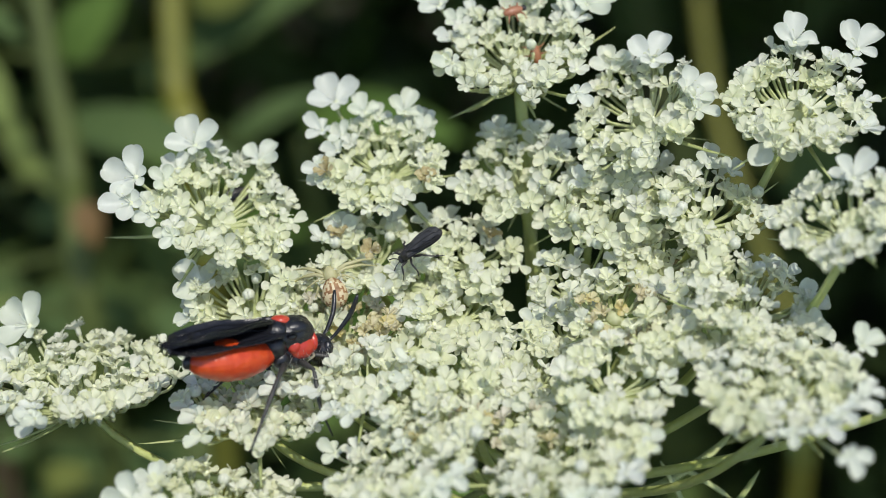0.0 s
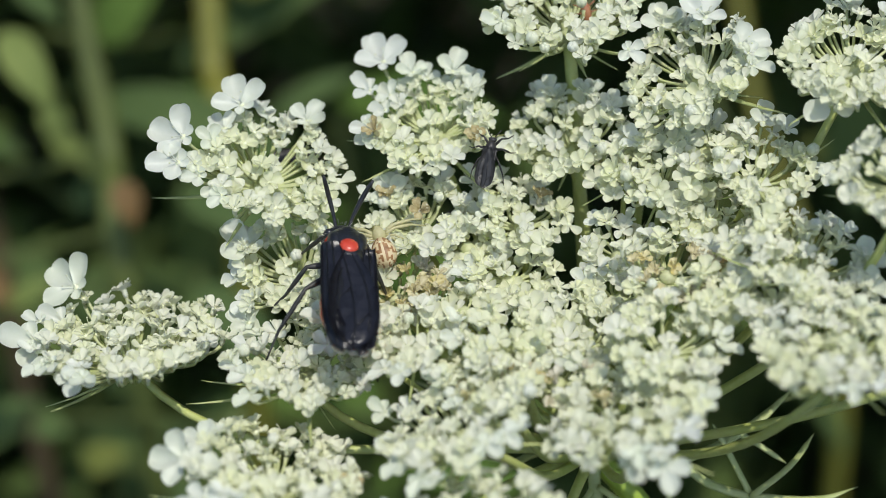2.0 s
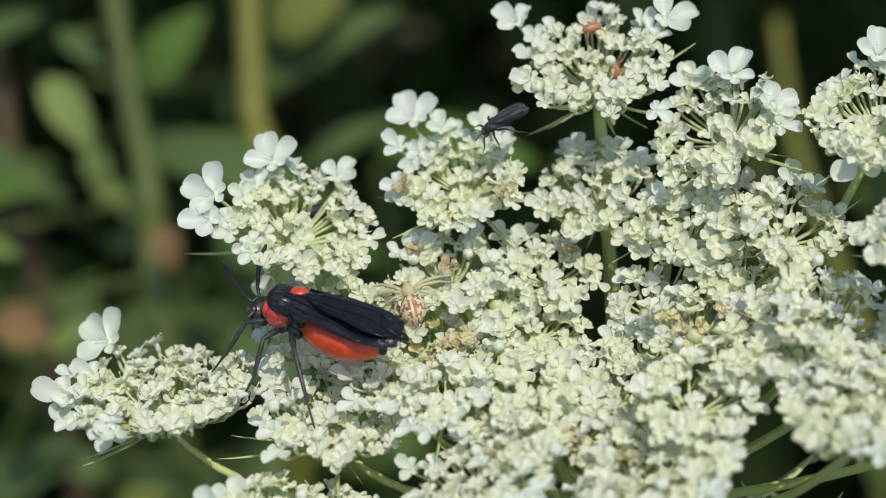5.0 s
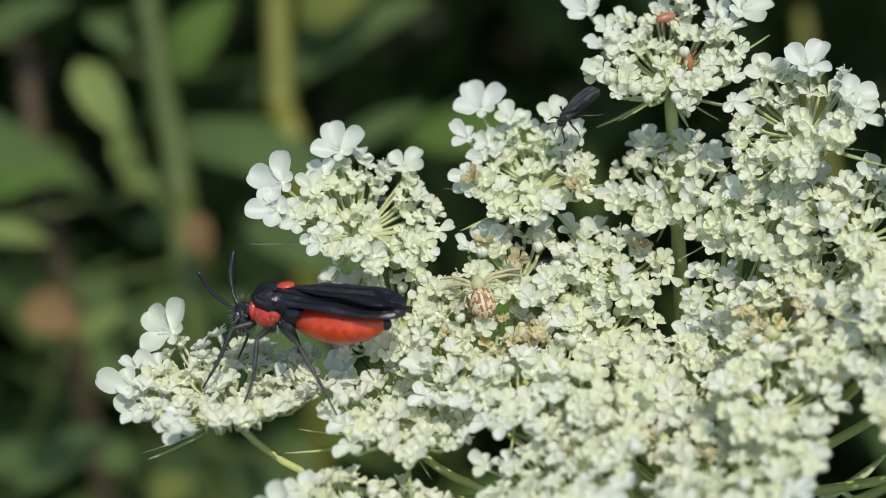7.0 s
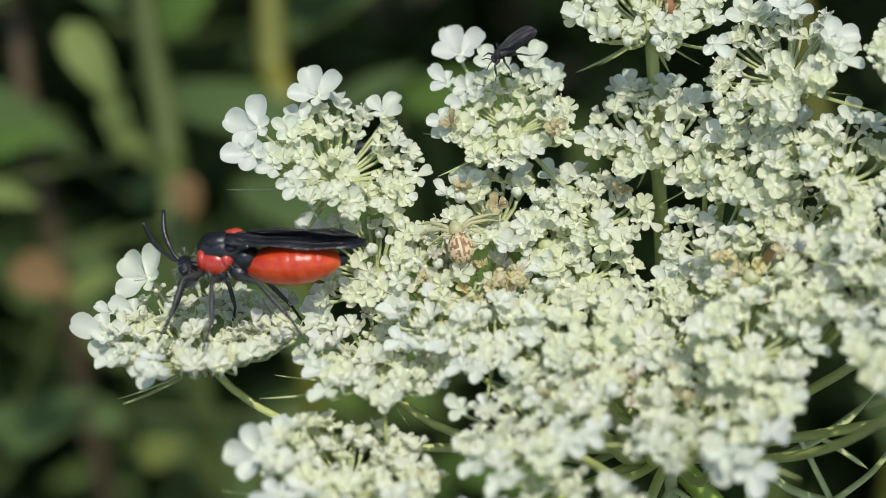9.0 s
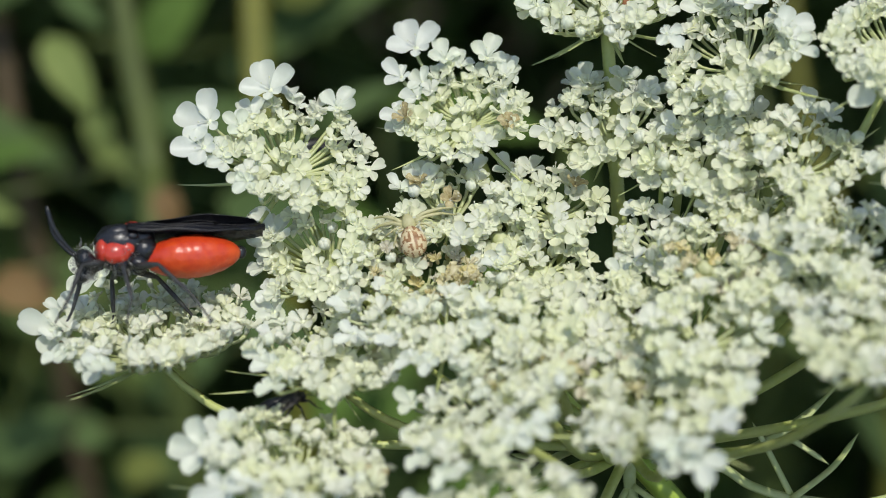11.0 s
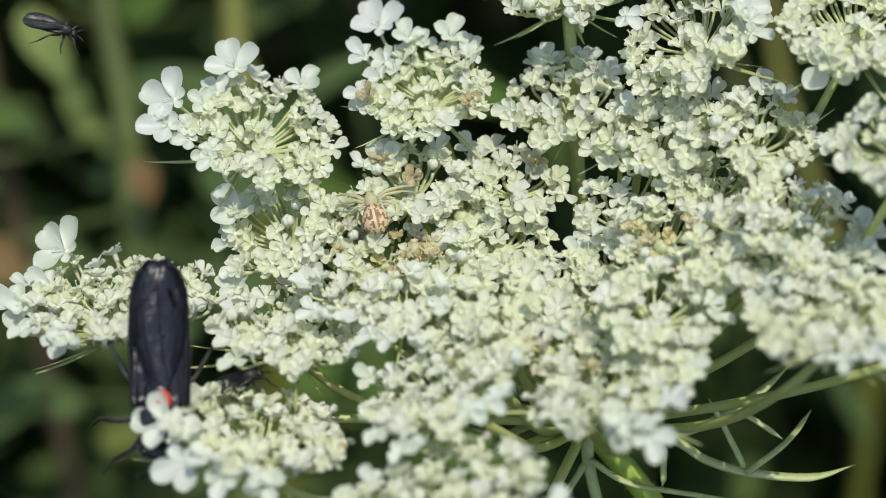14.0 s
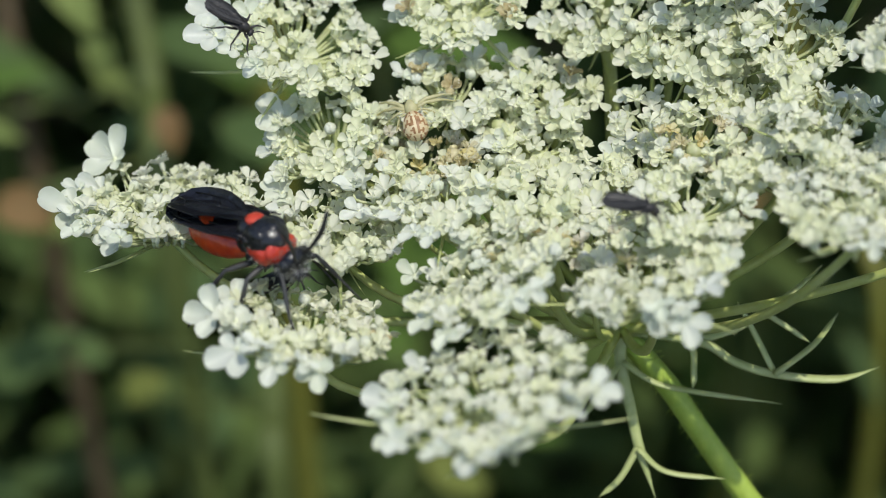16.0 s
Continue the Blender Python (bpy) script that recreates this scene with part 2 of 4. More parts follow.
rng = random.Random(11)
SMALL = [floret_mesh("floret", rng, [rng.uniform(0.5, 0.95) for _ in range(rng.choice((4, 5, 5)))], 0.3, -0.2, PETAL, HEART, rng.choice((0, 1, 2))) for _ in range(10)]
CUPPED = [floret_mesh("floret", rng, [rng.uniform(0.5, 0.8) for _ in range(5)], 0.95, -0.55, PETAL, CREAM, 2) for _ in range(7)]
OUTER = [floret_mesh("floret", rng, s, 0.2, -0.05, SHOWY, HEART, 2) for s in
         ((2.1, 1.5, 0.75, 0.75, 1.5), (2.4, 1.9, 0.8, 0.8, 1.8), (1.8, 1.7, 0.7, 0.8, 1.2), (2.2, 2.0, 0.8, 0.7, 1.3))]
FADED = [floret_mesh("floret", rng, [rng.uniform(0.4, 0.75) for _ in range(5)], 1.0, -0.6, WILTED, WILTED, 4) for _ in range(3)]
HUSK = floret_mesh("floret", rng, [rng.uniform(0.6, 0.85) for _ in range(5)], 1.6, -1.1, DRIED, WILTED, 4)
BUDS = [bud_mesh("floret", rng) for _ in range(2)]
BRACTEOLE_LENGTHS = (3.4, 4.8, 6.2)


# ---- ground ----
def ground():
    bm = bmesh.new()
    for x0, y0 in ((-30000, -30000),):
        vs = [bm.verts.new((x0 + 2000 * i, y0 + 2000 * j, 6 * math.sin(i * 1.7) * math.cos(j * 2.3))) for j in range(31) for i in range(31)]
        for j in range(30):
            for i in range(30):
                bm.faces.new((vs[j * 31 + i], vs[j * 31 + i + 1], vs[(j + 1) * 31 + i + 1], vs[(j + 1) * 31 + i]))
    tagged(part("ground", bm, SOIL), label="dark bare soil under weeds and grass", category="ground", kind="structure")


ground()

# ---- the wild carrot in flower ----
HUB = Vector((17.0, 82.5, 720.6))
BASE = Vector((64.0, 130.0, 0.0))
AXIS = Vector((-0.12, -0.33, 0.94)).normalized()
carrot = thing("wild_carrot", BASE, "white wild carrot umbel on a ribbed green stem", "flower")


def carrot_stem():
    bm = bmesh.new()
    pts = smooth_line([HUB - BASE + Vector((-0.4, 0.3, 1.4)), HUB - BASE, Vector((20.4, 81.0, 716.9)) - BASE, Vector((23.4, 79.7, 712.7)) - BASE, Vector((26.7, 78.5, 708.1)) - BASE, Vector((31.5, 77.0, 701.5)) - BASE, Vector((38, 75.8, 690)) - BASE, Vector((46, 76, 668)) - BASE, Vector((52, 80, 628)) - BASE, Vector((57, 92, 545)) - BASE, Vector((61, 110, 380)) - BASE, Vector((64, 124, 180)) - BASE, Vector((0, 0, -4))], 6)
    radii = [1.15, 1.0] + [0.78 + 0.9 * (i / len(pts)) ** 2 for i in range(2, len(pts))]
    tube(bm, pts, radii, 16, ribs=0.035)
    hair = random.Random(5)
    for _ in range(150):
        i = hair.randrange(4, 34)
        d = (pts[i + 1] - pts[i]).normalized()
        side = d.orthogonal().normalized()
        side.rotate(Matrix.Rotation(hair.uniform(0, 6.28), 3, d))
        at = pts[i].lerp(pts[i + 1], hair.random()) + side * radii[i] * 0.95
        tube(bm, [at, at + side * 0.25 - d * 0.05, at + side * hair.uniform(0.35, 0.6) + d * 0.1], [0.035, 0.025, 0.008], 3)
    part("stem", bm, STEM, carrot, "ribbed bristly yellow-green stem")


carrot_stem()


def ray_to(end, axis, width=0.38):
    """A slender branch from the top of the stem to the base of an umbellet."""
    a, d = HUB - BASE + AXIS * 0.6, end - BASE
    span = (d - a).length
    out = (d - a - AXIS * (d - a).dot(AXIS)).normalized()
    pts = bezier(a, a + (AXIS * 0.22 + out * 0.9).normalized() * span * 0.36, d - (axis * 0.85 + out * 0.6).normalized() * span * 0.36, d, 14)
    bm = bmesh.new()
    tube(bm, pts, [width * (1.15 - 0.3 * i / 14) for i in range(15)], 10, ribs=0.07)
    part("ray", bm, RAY, carrot)


def bracteole_mesh(length):
    bm = bmesh.new()
    pts = [Vector((length * u, 0, -0.5 * length * u * (0.2 - 0.35 * u))) for u in (0, 0.2, 0.45, 0.7, 0.9, 1.0)]
    tube(bm, pts, [0.14, 0.17, 0.15, 0.11, 0.06, 0.02], 6, flat=0.45)
    ob = part("bracteole", bm, BRACT)
    me = ob.data
    bpy.data.objects.remove(ob)
    return me


BRACTEOLES = [bracteole_mesh(s) for s in BRACTEOLE_LENGTHS]
PETALS = random.Random(29)


def sub(name, data, parent, at, turn=None, size=1.0):
    ob = new(name, data)
    ob.parent = parent
    ob.matrix_basis = Matrix.Translation(Vector(at) * MM) @ (turn or Matrix.Identity(3)).to_4x4() @ Matrix.Scale(size, 4)
    return ob


def umbellet(x, y, z, ax, ay, az, radius, faded=0.0, showy=(), hollow=0.5, lift=0.25, deep=0.40, ray=0.31, husks=(), tips=(), dense=3.55, small=1.0, leafy=4):
    """One small umbel: pedicels spread from the end of a ray, each with a flower. showy: bearings, in degrees from the way
    outwards, distances, heights and sizes of flowers with much enlarged petals that stand out past the rim; tips: ends of
    long bracteoles, from the knob."""
    rng = PETALS
    centre, axis = Vector((x, y, z)), Vector((ax, ay, az)).normalized()
    out = centre - HUB
    turn = frame_of(axis, out)
    light = turn.transposed() @ toward_sun      # the flowers turn a little to the sun
    deep = deep * radius + 0.15
    knob = Vector((0, 0, -deep))
    bm = bmesh.new()
    body = blob(bm, knob + Vector((0, 0, 0.3)), (0.5, 0.62, 0.62), Matrix.Rotation(radians(90), 3, "Y"), 6, 10)
    count = max(8, round(dense * radius * radius))
    places = []
    tufts = [Vector((radius * math.sqrt((k + 0.8) / (count / 4.5)) * math.cos(k * 2.39996), radius * math.sqrt((k + 0.8) / (count / 4.5)) * math.sin(k * 2.39996), 0)) for k in range(round(count / 4.5))]
    for i in range(count):
        u = (i + 0.5) / count
        r = radius * math.sqrt(u)
        if 0.22 * radius < r < hollow * radius:   # bare spokes show between the middle and the ring
            continue
        a = i * 2.39996 + rng.uniform(-0.15, 0.15)
        r *= rng.uniform(0.93, 1.07)
        near = min(tufts, key=lambda q: (q - Vector((r * math.cos(a), r * math.sin(a), 0))).length)
        px, py = Vector((r * math.cos(a), r * math.sin(a), 0)).lerp(near, 0.22).xy
        h = lift * radius * (r / radius) ** 2 * 0.5 + rng.uniform(-0.5, 0.5) - 0.25 * lift * radius
        places.append((px, py, h, "rim" if r > 0.84 * radius and math.cos(a) > 0.15 else "", 1.0))
    for bearing, reach, high, size in showy:
        a = radians(bearing)
        places.append((reach * math.cos(a), reach * math.sin(a), high, "showy", size))
    for bearing, reach, high in husks:
        a = radians(bearing)
        places.append((reach * math.cos(a), reach * math.sin(a), high + 0.5, "husk", 1.0))
    flowers = []
    for px, py, ph, role, bloom in places:
        lean = Vector((px, py, 0)) / radius * 0.26
        up = (Vector((0, 0, 1)) + lean + light * 0.3 + Vector((rng.uniform(-0.45, 0.45), rng.uniform(-0.45, 0.45), 0))).normalized()
        if role == "showy":                     # the large outer flowers turn to the light
            up = (turn.transposed() @ Vector((rng.uniform(-0.25, 0.15), -0.5, 0.85)) + Vector((px, py, 0)) / radius * 0.15).normalized()
        at = Vector((px, py, ph))
        foot = at - up * 0.6
        pts = bezier(knob + Vector((px, py, 0)) * 0.06, knob + Vector((px, py, 0)) * 0.4 + Vector((0, 0, deep * 0.22)), foot - up * 0.8, foot, 5)
        rings = tube(bm, pts, [0.15, 0.12, 0.11, 0.11, 0.11, 0.14], 5)
        grow_from(bm, rings[0][0], rings[0][1], body)
        if role == "showy":
            me, ahead, size = rng.choice(OUTER), Vector((px, py, 0)), rng.uniform(0.96, 1.06) * bloom
        elif role == "rim" and rng.random() < 0.7:
            me, ahead, size = rng.choice(OUTER), Vector((px, py, 0)), rng.uniform(0.46, 0.66) * small
        else:
            pick = rng.random()
            kinds = BUDS if pick < 0.06 else CUPPED if pick < 0.45 else SMALL
            me, ahead, size = rng.choice(kinds), Vector((rng.uniform(-1, 1), rng.uniform(-1, 1), 0)), rng.uniform(0.82, 1.08) * (0.8 if kinds is BUDS else 1) * small
        if role == "husk" or rng.random() < faded and role != "showy":
            me, size = (HUSK, 0.9) if role == "husk" else (rng.choice(FADED), size * 0.85)
        flowers.append((me, at, frame_of(up, ahead), size))
    ob = part("umbellet", bm, PEDICEL, carrot)
    ob.matrix_basis = Matrix.Translation((centre - BASE) * MM) @ turn.to_4x4()
    for me, at, way, size in flowers:
        sub("floret", me, ob, at, way, size)
    for k in range(leafy):
        a = 2 * math.pi * (k + rng.uniform(-0.3, 0.3)) / leafy
        way = Vector((math.cos(a), math.sin(a), rng.uniform(-0.12, 0.15)))
        sub("bracteole", BRACTEOLES[rng.randrange(3)], ob, knob, frame_of(Vector((0, 0, 1)) - way * 0.01, way) @ Matrix.Rotation(rng.uniform(0, 0.4), 3, "Y"), radius / 4.4)
    for tip in tips:
        way = Vector(tip)
        w = way.normalized()
        sub("bracteole", BRACTEOLES[2], ob, knob, frame_of(Vector((0, 0, 1)) - w * w.z, w), way.length / BRACTEOLE_LENGTHS[2])
    ray_to(centre + turn @ (knob - Vector((0, 0, 0.3))), axis, ray)


umbellet(-5.12, 91.77, 738.37, 0.27, -0.24, 0.93, 5.02, deep=0.39, showy=((-35, 4.9, 1.2, 1.05), (18, 6.0, 0.6, 1.00), (37, 6.1, 0.2, 1.00), (-90, 5.2, 0.6, 0.70),), tips=((5.8, 3.8, -2.5), (-5.0, -2.6, 1.6)))
umbellet(6.08, 94.69, 739.98, -0.13, -0.22, 0.97, 4.41, deep=0.31, showy=((2, 6.4, 1.2, 0.98), (25, 5.3, 0.8, 0.72), (63, 4.3, 0.4, 0.66), (-50, 4.3, 1.0, 0.88), (-13, 4.7, 0.8, 0.72),), husks=((-157, 3.5, 0.0), (73, 4.0, 0.2),), tips=((2.7, 5.5, 0.6), (0.1, 5.1, -1.5)))
umbellet(14.96, 94.12, 739.56, -0.30, -0.33, 0.89, 3.81, deep=0.66, showy=((17, 3.3, 0.5, 0.62), (100, 3.4, 0.3, 0.62), (-65, 3.2, 0.4, 0.55),), ray=0.45)
umbellet(20.82, 88.98, 739.76, -0.20, -0.24, 0.95, 3.26, deep=0.54)
umbellet(15.11, 98.51, 746.93, -0.15, -0.22, 0.96, 5.21, deep=0.55, showy=((50, 6.9, 0.6, 1.00), (-57, 6.0, 0.6, 1.00), (108, 4.5, 0.3, 0.70), (-141, 6.5, 0.2, 0.60),), tips=((-2.0, 3.6, -1.2), (-1.7, -3.1, -1.9), (2.7, -7.0, 1.3)), ray=0.5)
umbellet(23.13, 93.35, 744.78, -0.46, -0.22, 0.86, 4.75, deep=0.35, showy=((14, 3.7, 1.0, 1.00), (59, 4.4, 0.8, 0.80), (-47, 3.6, 0.6, 0.90),), tips=((1.7, -3.0, -2.4), (-2.7, 2.1, 1.1)))
umbellet(32.89, 90.40, 747.22, -0.06, -0.19, 0.98, 4.78, deep=0.30, showy=((47, 4.7, 1.2, 1.05), (5, 6.2, 0.8, 1.00), (-162, 3.5, -0.6, 0.95),), tips=((2.3, -2.8, -0.9), (5.3, -3.1, 0.6)))
umbellet(27.20, 86.98, 741.30, 0.10, -0.22, 0.97, 3.66, deep=0.52, showy=((37, 3.3, 0.7, 0.72),), tips=((4.9, -2.2, 2.4),))
umbellet(20.30, 93.05, 740.33, -0.17, -0.25, 0.95, 2.09, deep=0.34)
umbellet(33.26, 79.29, 745.68, -0.44, -0.07, 0.89, 3.81, deep=0.42, showy=((61, 3.0, 0.5, 0.85),))
umbellet(12.13, 89.79, 735.64, 0.10, -0.26, 0.96, 3.10, deep=0.45, husks=((-70, 1.5, 0.2),))
umbellet(10.93, 85.98, 733.67, -0.01, -0.15, 0.99, 3.29, deep=0.30)
umbellet(-3.71, 86.89, 734.02, -0.27, -0.35, 0.89, 3.96, deep=0.60, showy=((-6, 3.1, 0.4, 1.00),))
umbellet(4.96, 89.56, 735.61, -0.07, -0.21, 0.98, 3.68, deep=0.38, showy=((-6, 2.7, 0.4, 0.70),), husks=((-0, 2.7, 0.1), (-95, 0.2, 0.2),))
umbellet(9.84, 91.76, 736.17, -0.07, -0.23, 0.97, 1.78, deep=0.30, small=1.0)
umbellet(3.25, 84.98, 733.08, -0.13, -0.12, 0.98, 3.43, deep=0.30, faded=0.85, dense=3.4, small=0.95)
umbellet(5.52, 84.73, 733.43, -0.04, -0.11, 0.99, 1.95, deep=0.30, faded=0.75, small=0.9, dense=3.2)
umbellet(0.94, 88.37, 734.41, -0.04, -0.25, 0.97, 2.08, deep=0.31, faded=0.25, small=1.0)
umbellet(-2.33, 79.71, 731.61, 0.05, 0.11, 0.99, 4.98, deep=0.30, showy=((-56, 5.6, 0.3, 0.75),), tips=((7.5, -0.7, -1.9), (-1.4, 1.8, -2.6)), hollow=0.36, dense=3.05)
umbellet(-13.94, 82.93, 731.09, -0.04, 0.23, 0.97, 6.34, deep=0.30, showy=((-54, 6.7, 1.6, 1.15), (-2, 6.1, 0.2, 1.10), (-29, 5.3, 0.4, 0.80), (30, 4.8, -0.3, 0.90),), tips=((5.8, 0.7, -2.5),), hollow=0.36, dense=3.05, leafy=2)
umbellet(-3.85, 71.10, 730.38, 0.18, 0.23, 0.96, 5.28, deep=0.30, showy=((-23, 5.7, 0.3, 0.92), (14, 5.6, -0.2, 0.95), (39, 4.9, -0.4, 0.70), (68, 4.6, -0.4, 0.60),), husks=((138, 4.6, -0.5),), tips=((0.1, -0.7, 1.2),), hollow=0.36, dense=3.05, leafy=3)
umbellet(6.90, 71.61, 733.53, -0.40, 0.09, 0.91, 4.76, deep=0.30, showy=((-73, 4.1, -0.2, 0.60), (-106, 5.7, 0.2, 0.60),), tips=((1.8, -1.6, -1.2), (2.4, -4.3, 0.6)), hollow=0.36, dense=3.05, leafy=3)
umbellet(4.54, 78.37, 734.11, -0.06, -0.08, 1.00, 3.16, deep=0.30)
umbellet(9.97, 77.63, 734.82, 0.03, -0.08, 1.00, 3.06, deep=0.30)
umbellet(8.99, 75.09, 733.81, -0.08, 0.08, 0.99, 3.24, deep=0.30, husks=((140, 0.8, 0.0),), faded=0.12)
umbellet(16.95, 70.89, 734.65, -0.28, 0.12, 0.95, 4.99, deep=0.30, showy=((-18, 4.1, -0.4, 0.80), (-2, 5.2, -0.5, 0.70), (72, 4.3, 0.0, 0.55),), hollow=0.36, dense=3.05, faded=0.06, leafy=3)
umbellet(15.44, 79.46, 733.99, 0.04, -0.09, 1.00, 3.43, deep=0.30)
umbellet(19.60, 75.23, 736.34, 0.07, -0.10, 0.99, 3.64, deep=0.30)
umbellet(20.77, 82.08, 736.88, 0.07, -0.14, 0.99, 3.37, deep=0.30, faded=0.3)
umbellet(29.02, 79.36, 739.15, 0.28, -0.10, 0.95, 4.39, deep=0.35, showy=((27, 3.6, 0.0, 0.80), (-4, 3.4, -0.2, 0.70),))
umbellet(18.01, 86.12, 735.49, -0.21, -0.23, 0.95, 2.69, deep=0.40)
umbellet(24.57, 85.79, 737.84, 0.11, -0.19, 0.98, 3.29, deep=0.30)
umbellet(29.03, 71.46, 739.02, -0.15, 0.13, 0.98, 4.88, deep=0.30, showy=((72, 6.3, 0.2, 0.70), (-30, 7.0, -0.3, 0.58),), tips=((-1.0, -2.9, -2.4),), hollow=0.36, dense=3.05, leafy=3)
umbellet(7.00, 62.33, 732.36, -0.23, 0.14, 0.96, 5.92, deep=0.30, showy=((-86, 5.5, 0.2, 0.90), (5, 3.9, -0.4, 0.80), (99, 6.0, 0.0, 0.70), (-116, 5.6, 0.3, 0.60),), tips=((3.4, -9.8, 2.5), (2.7, -6.3, 0.7)), hollow=0.36, dense=3.05, leafy=3)
umbellet(0.78, 86.85, 733.12, -0.05, -0.19, 0.98, 2.32, deep=0.30, ray=0.2, leafy=2)
umbellet(8.19, 88.54, 734.35, -0.05, -0.21, 0.98, 2.42, deep=0.30, ray=0.2, leafy=2)
umbellet(18.72, 90.92, 738.50, -0.17, -0.24, 0.96, 2.49, deep=0.30, ray=0.2, leafy=2)
umbellet(23.85, 89.80, 740.95, -0.06, -0.24, 0.97, 2.69, deep=0.30, ray=0.2, leafy=2)
umbellet(22.50, 86.68, 738.05, -0.04, -0.21, 0.98, 1.94, deep=0.30, ray=0.2, leafy=2)
umbellet(13.50, 81.88, 733.59, -0.03, -0.09, 1.00, 2.47, deep=0.30, ray=0.2, leafy=2)
umbellet(17.88, 82.47, 734.46, 0.05, -0.12, 0.99, 2.63, deep=0.30, ray=0.2, leafy=2)
umbellet(26.52, 81.70, 738.29, 0.02, -0.15, 0.99, 2.56, deep=0.30, ray=0.2, leafy=2)
umbellet(7.71, 82.08, 733.84, -0.05, -0.10, 0.99, 2.23, deep=0.30, ray=0.2, leafy=2)
umbellet(1.21, 81.06, 733.40, -0.00, -0.06, 1.00, 2.93, deep=0.30, ray=0.2, leafy=2)
umbellet(13.22, 75.54, 733.59, 0.03, 0.05, 1.00, 2.80, deep=0.30, ray=0.2, leafy=2, faded=0.08)
umbellet(26.13, 77.57, 737.63, 0.03, -0.09, 1.00, 2.71, deep=0.30, ray=0.2, leafy=2)
umbellet(23.43, 78.79, 737.26, 0.08, -0.14, 0.99, 2.59, deep=0.30)
umbellet(40.64, 74.45, 737.21, 0.46, -0.17, 0.87, 3.51)


def bract(lines, width=0.45):
    """A forked bract under the umbel: its midrib and side lobes, each a tapering blade."""
    bm = bmesh.new()
    for n, line in enumerate(lines):
        pts = smooth_line([Vector(p) - BASE for p in line], 5)
        m = len(pts) - 1
        w = width if n == 0 else width * 0.62
        tube(bm, pts, [w * (1 - 0.25 * i / m) * (1 if i < m * 0.8 else max(0.06, (m - i) / (m * 0.2))) for i in range(m + 1)], 8, flat=0.55)
    part("bract", bm, BRACT, carrot)


bract([[(17.0, 81.9, 720.9), (16.9, 80.8, 719.2), (17.6, 79.0, 716.6), (18.2, 77.4, 714.4), (19.4, 75.3, 711.3)], [(18.2, 77.4, 714.4), (16.9, 76.0, 712.6), (15.4, 75.3, 711.4)],
       [(18.1, 77.0, 714.5), (20.1, 76.0, 713.2), (24.3, 75.7, 712.8)], [(17.0, 80.3, 719.6), (19.2, 79.3, 718.6), (22.0, 78.9, 718.1), (28.1, 78.4, 717.4)],
       [(16.9, 80.8, 719.2), (15.4, 79.4, 717.3), (14.2, 78.4, 716.0)]])
bract([[(17.6, 82.0, 721.0), (22.4, 80.8, 721.0), (24.7, 80.0, 719.9), (27.5, 79.5, 719.2), (31.8, 79.3, 718.9), (34.9, 79.8, 719.6)],
       [(27.5, 79.6, 719.2), (25.9, 81.4, 721.8), (24.9, 82.4, 723.3)], [(27.4, 79.2, 719.4), (30.1, 80.3, 721.2), (31.8, 81.6, 723.0)]])
bract([[(17.6, 82.4, 721.2), (21.6, 81.3, 720.9), (24.4, 81.7, 721.3), (26.4, 82.2, 722.2), (28.7, 83.1, 723.4), (30.9, 84.3, 725.1)], [(26.6, 82.6, 722.4), (28.4, 81.8, 721.6), (30.1, 81.2, 720.6)]])
bract([[(17.5, 82.2, 721.0), (21.4, 80.9, 721.0), (21.9, 79.6, 719.2), (21.8, 78.9, 718.3)]], 0.38)
bract([[(16.6, 82.6, 720.8), (14.8, 83.0, 721.0), (11.5, 82.3, 720.0), (9.0, 80.6, 718.4)], [(11.5, 82.3, 720.0), (9.0, 82.6, 720.4)]], 0.42)
bract([[(16.6, 83.4, 720.8), (13.8, 86.0, 720.0), (9.5, 89.0, 719.4), (4.0, 91.5, 720.0)], [(9.5, 89.0, 719.4), (6.0, 87.8, 718.2)]], 0.42)
bract([[(17.4, 83.4, 720.8), (20.0, 87.5, 720.0), (24.0, 92.5, 719.8), (27.0, 96.5, 721.0)], [(24.0, 92.5, 719.8), (27.0, 92.6, 719.0)]], 0.42)


# ---- weeds behind the flower ----
def blade(bm, root, tip, width, bend=0.12, fold=0.22, rows=10, slot=0, face=(0.1, -0.6, 0.8)):
    """A lance-shaped leaf from root to tip, folded along its midrib, with a wavy edge."""
    root, tip = Vector(root), Vector(tip)
    d = tip - root
    length = d.length
    d.normalize()
    side = d.cross(Vector(face)).normalized()
    up = side.cross(d)
    grid = []
    for i in range(rows + 1):
        u = i / rows
        half = width / 2 * (math.sin(math.pi * min(1, u * 0.97 + 0.03) ** 0.8) ** 0.75 if 0 < u < 1 else 0.03)
        mid = root + d * (length * u) + up * (bend * length * math.sin(u * math.pi))
        grid.append([bm.verts.new(mid + side * (half * v) + up * (fold * half * abs(v) + 0.04 * half * math.sin(9 * u + 2 * v))) for v in (-1, -0.5, 0, 0.5, 1)])
    for a, b in zip(grid, grid[1:]):
        for k in range(4):
            f = bm.faces.new((a[k], a[k + 1], b[k + 1], b[k]))
            f.material_index = slot


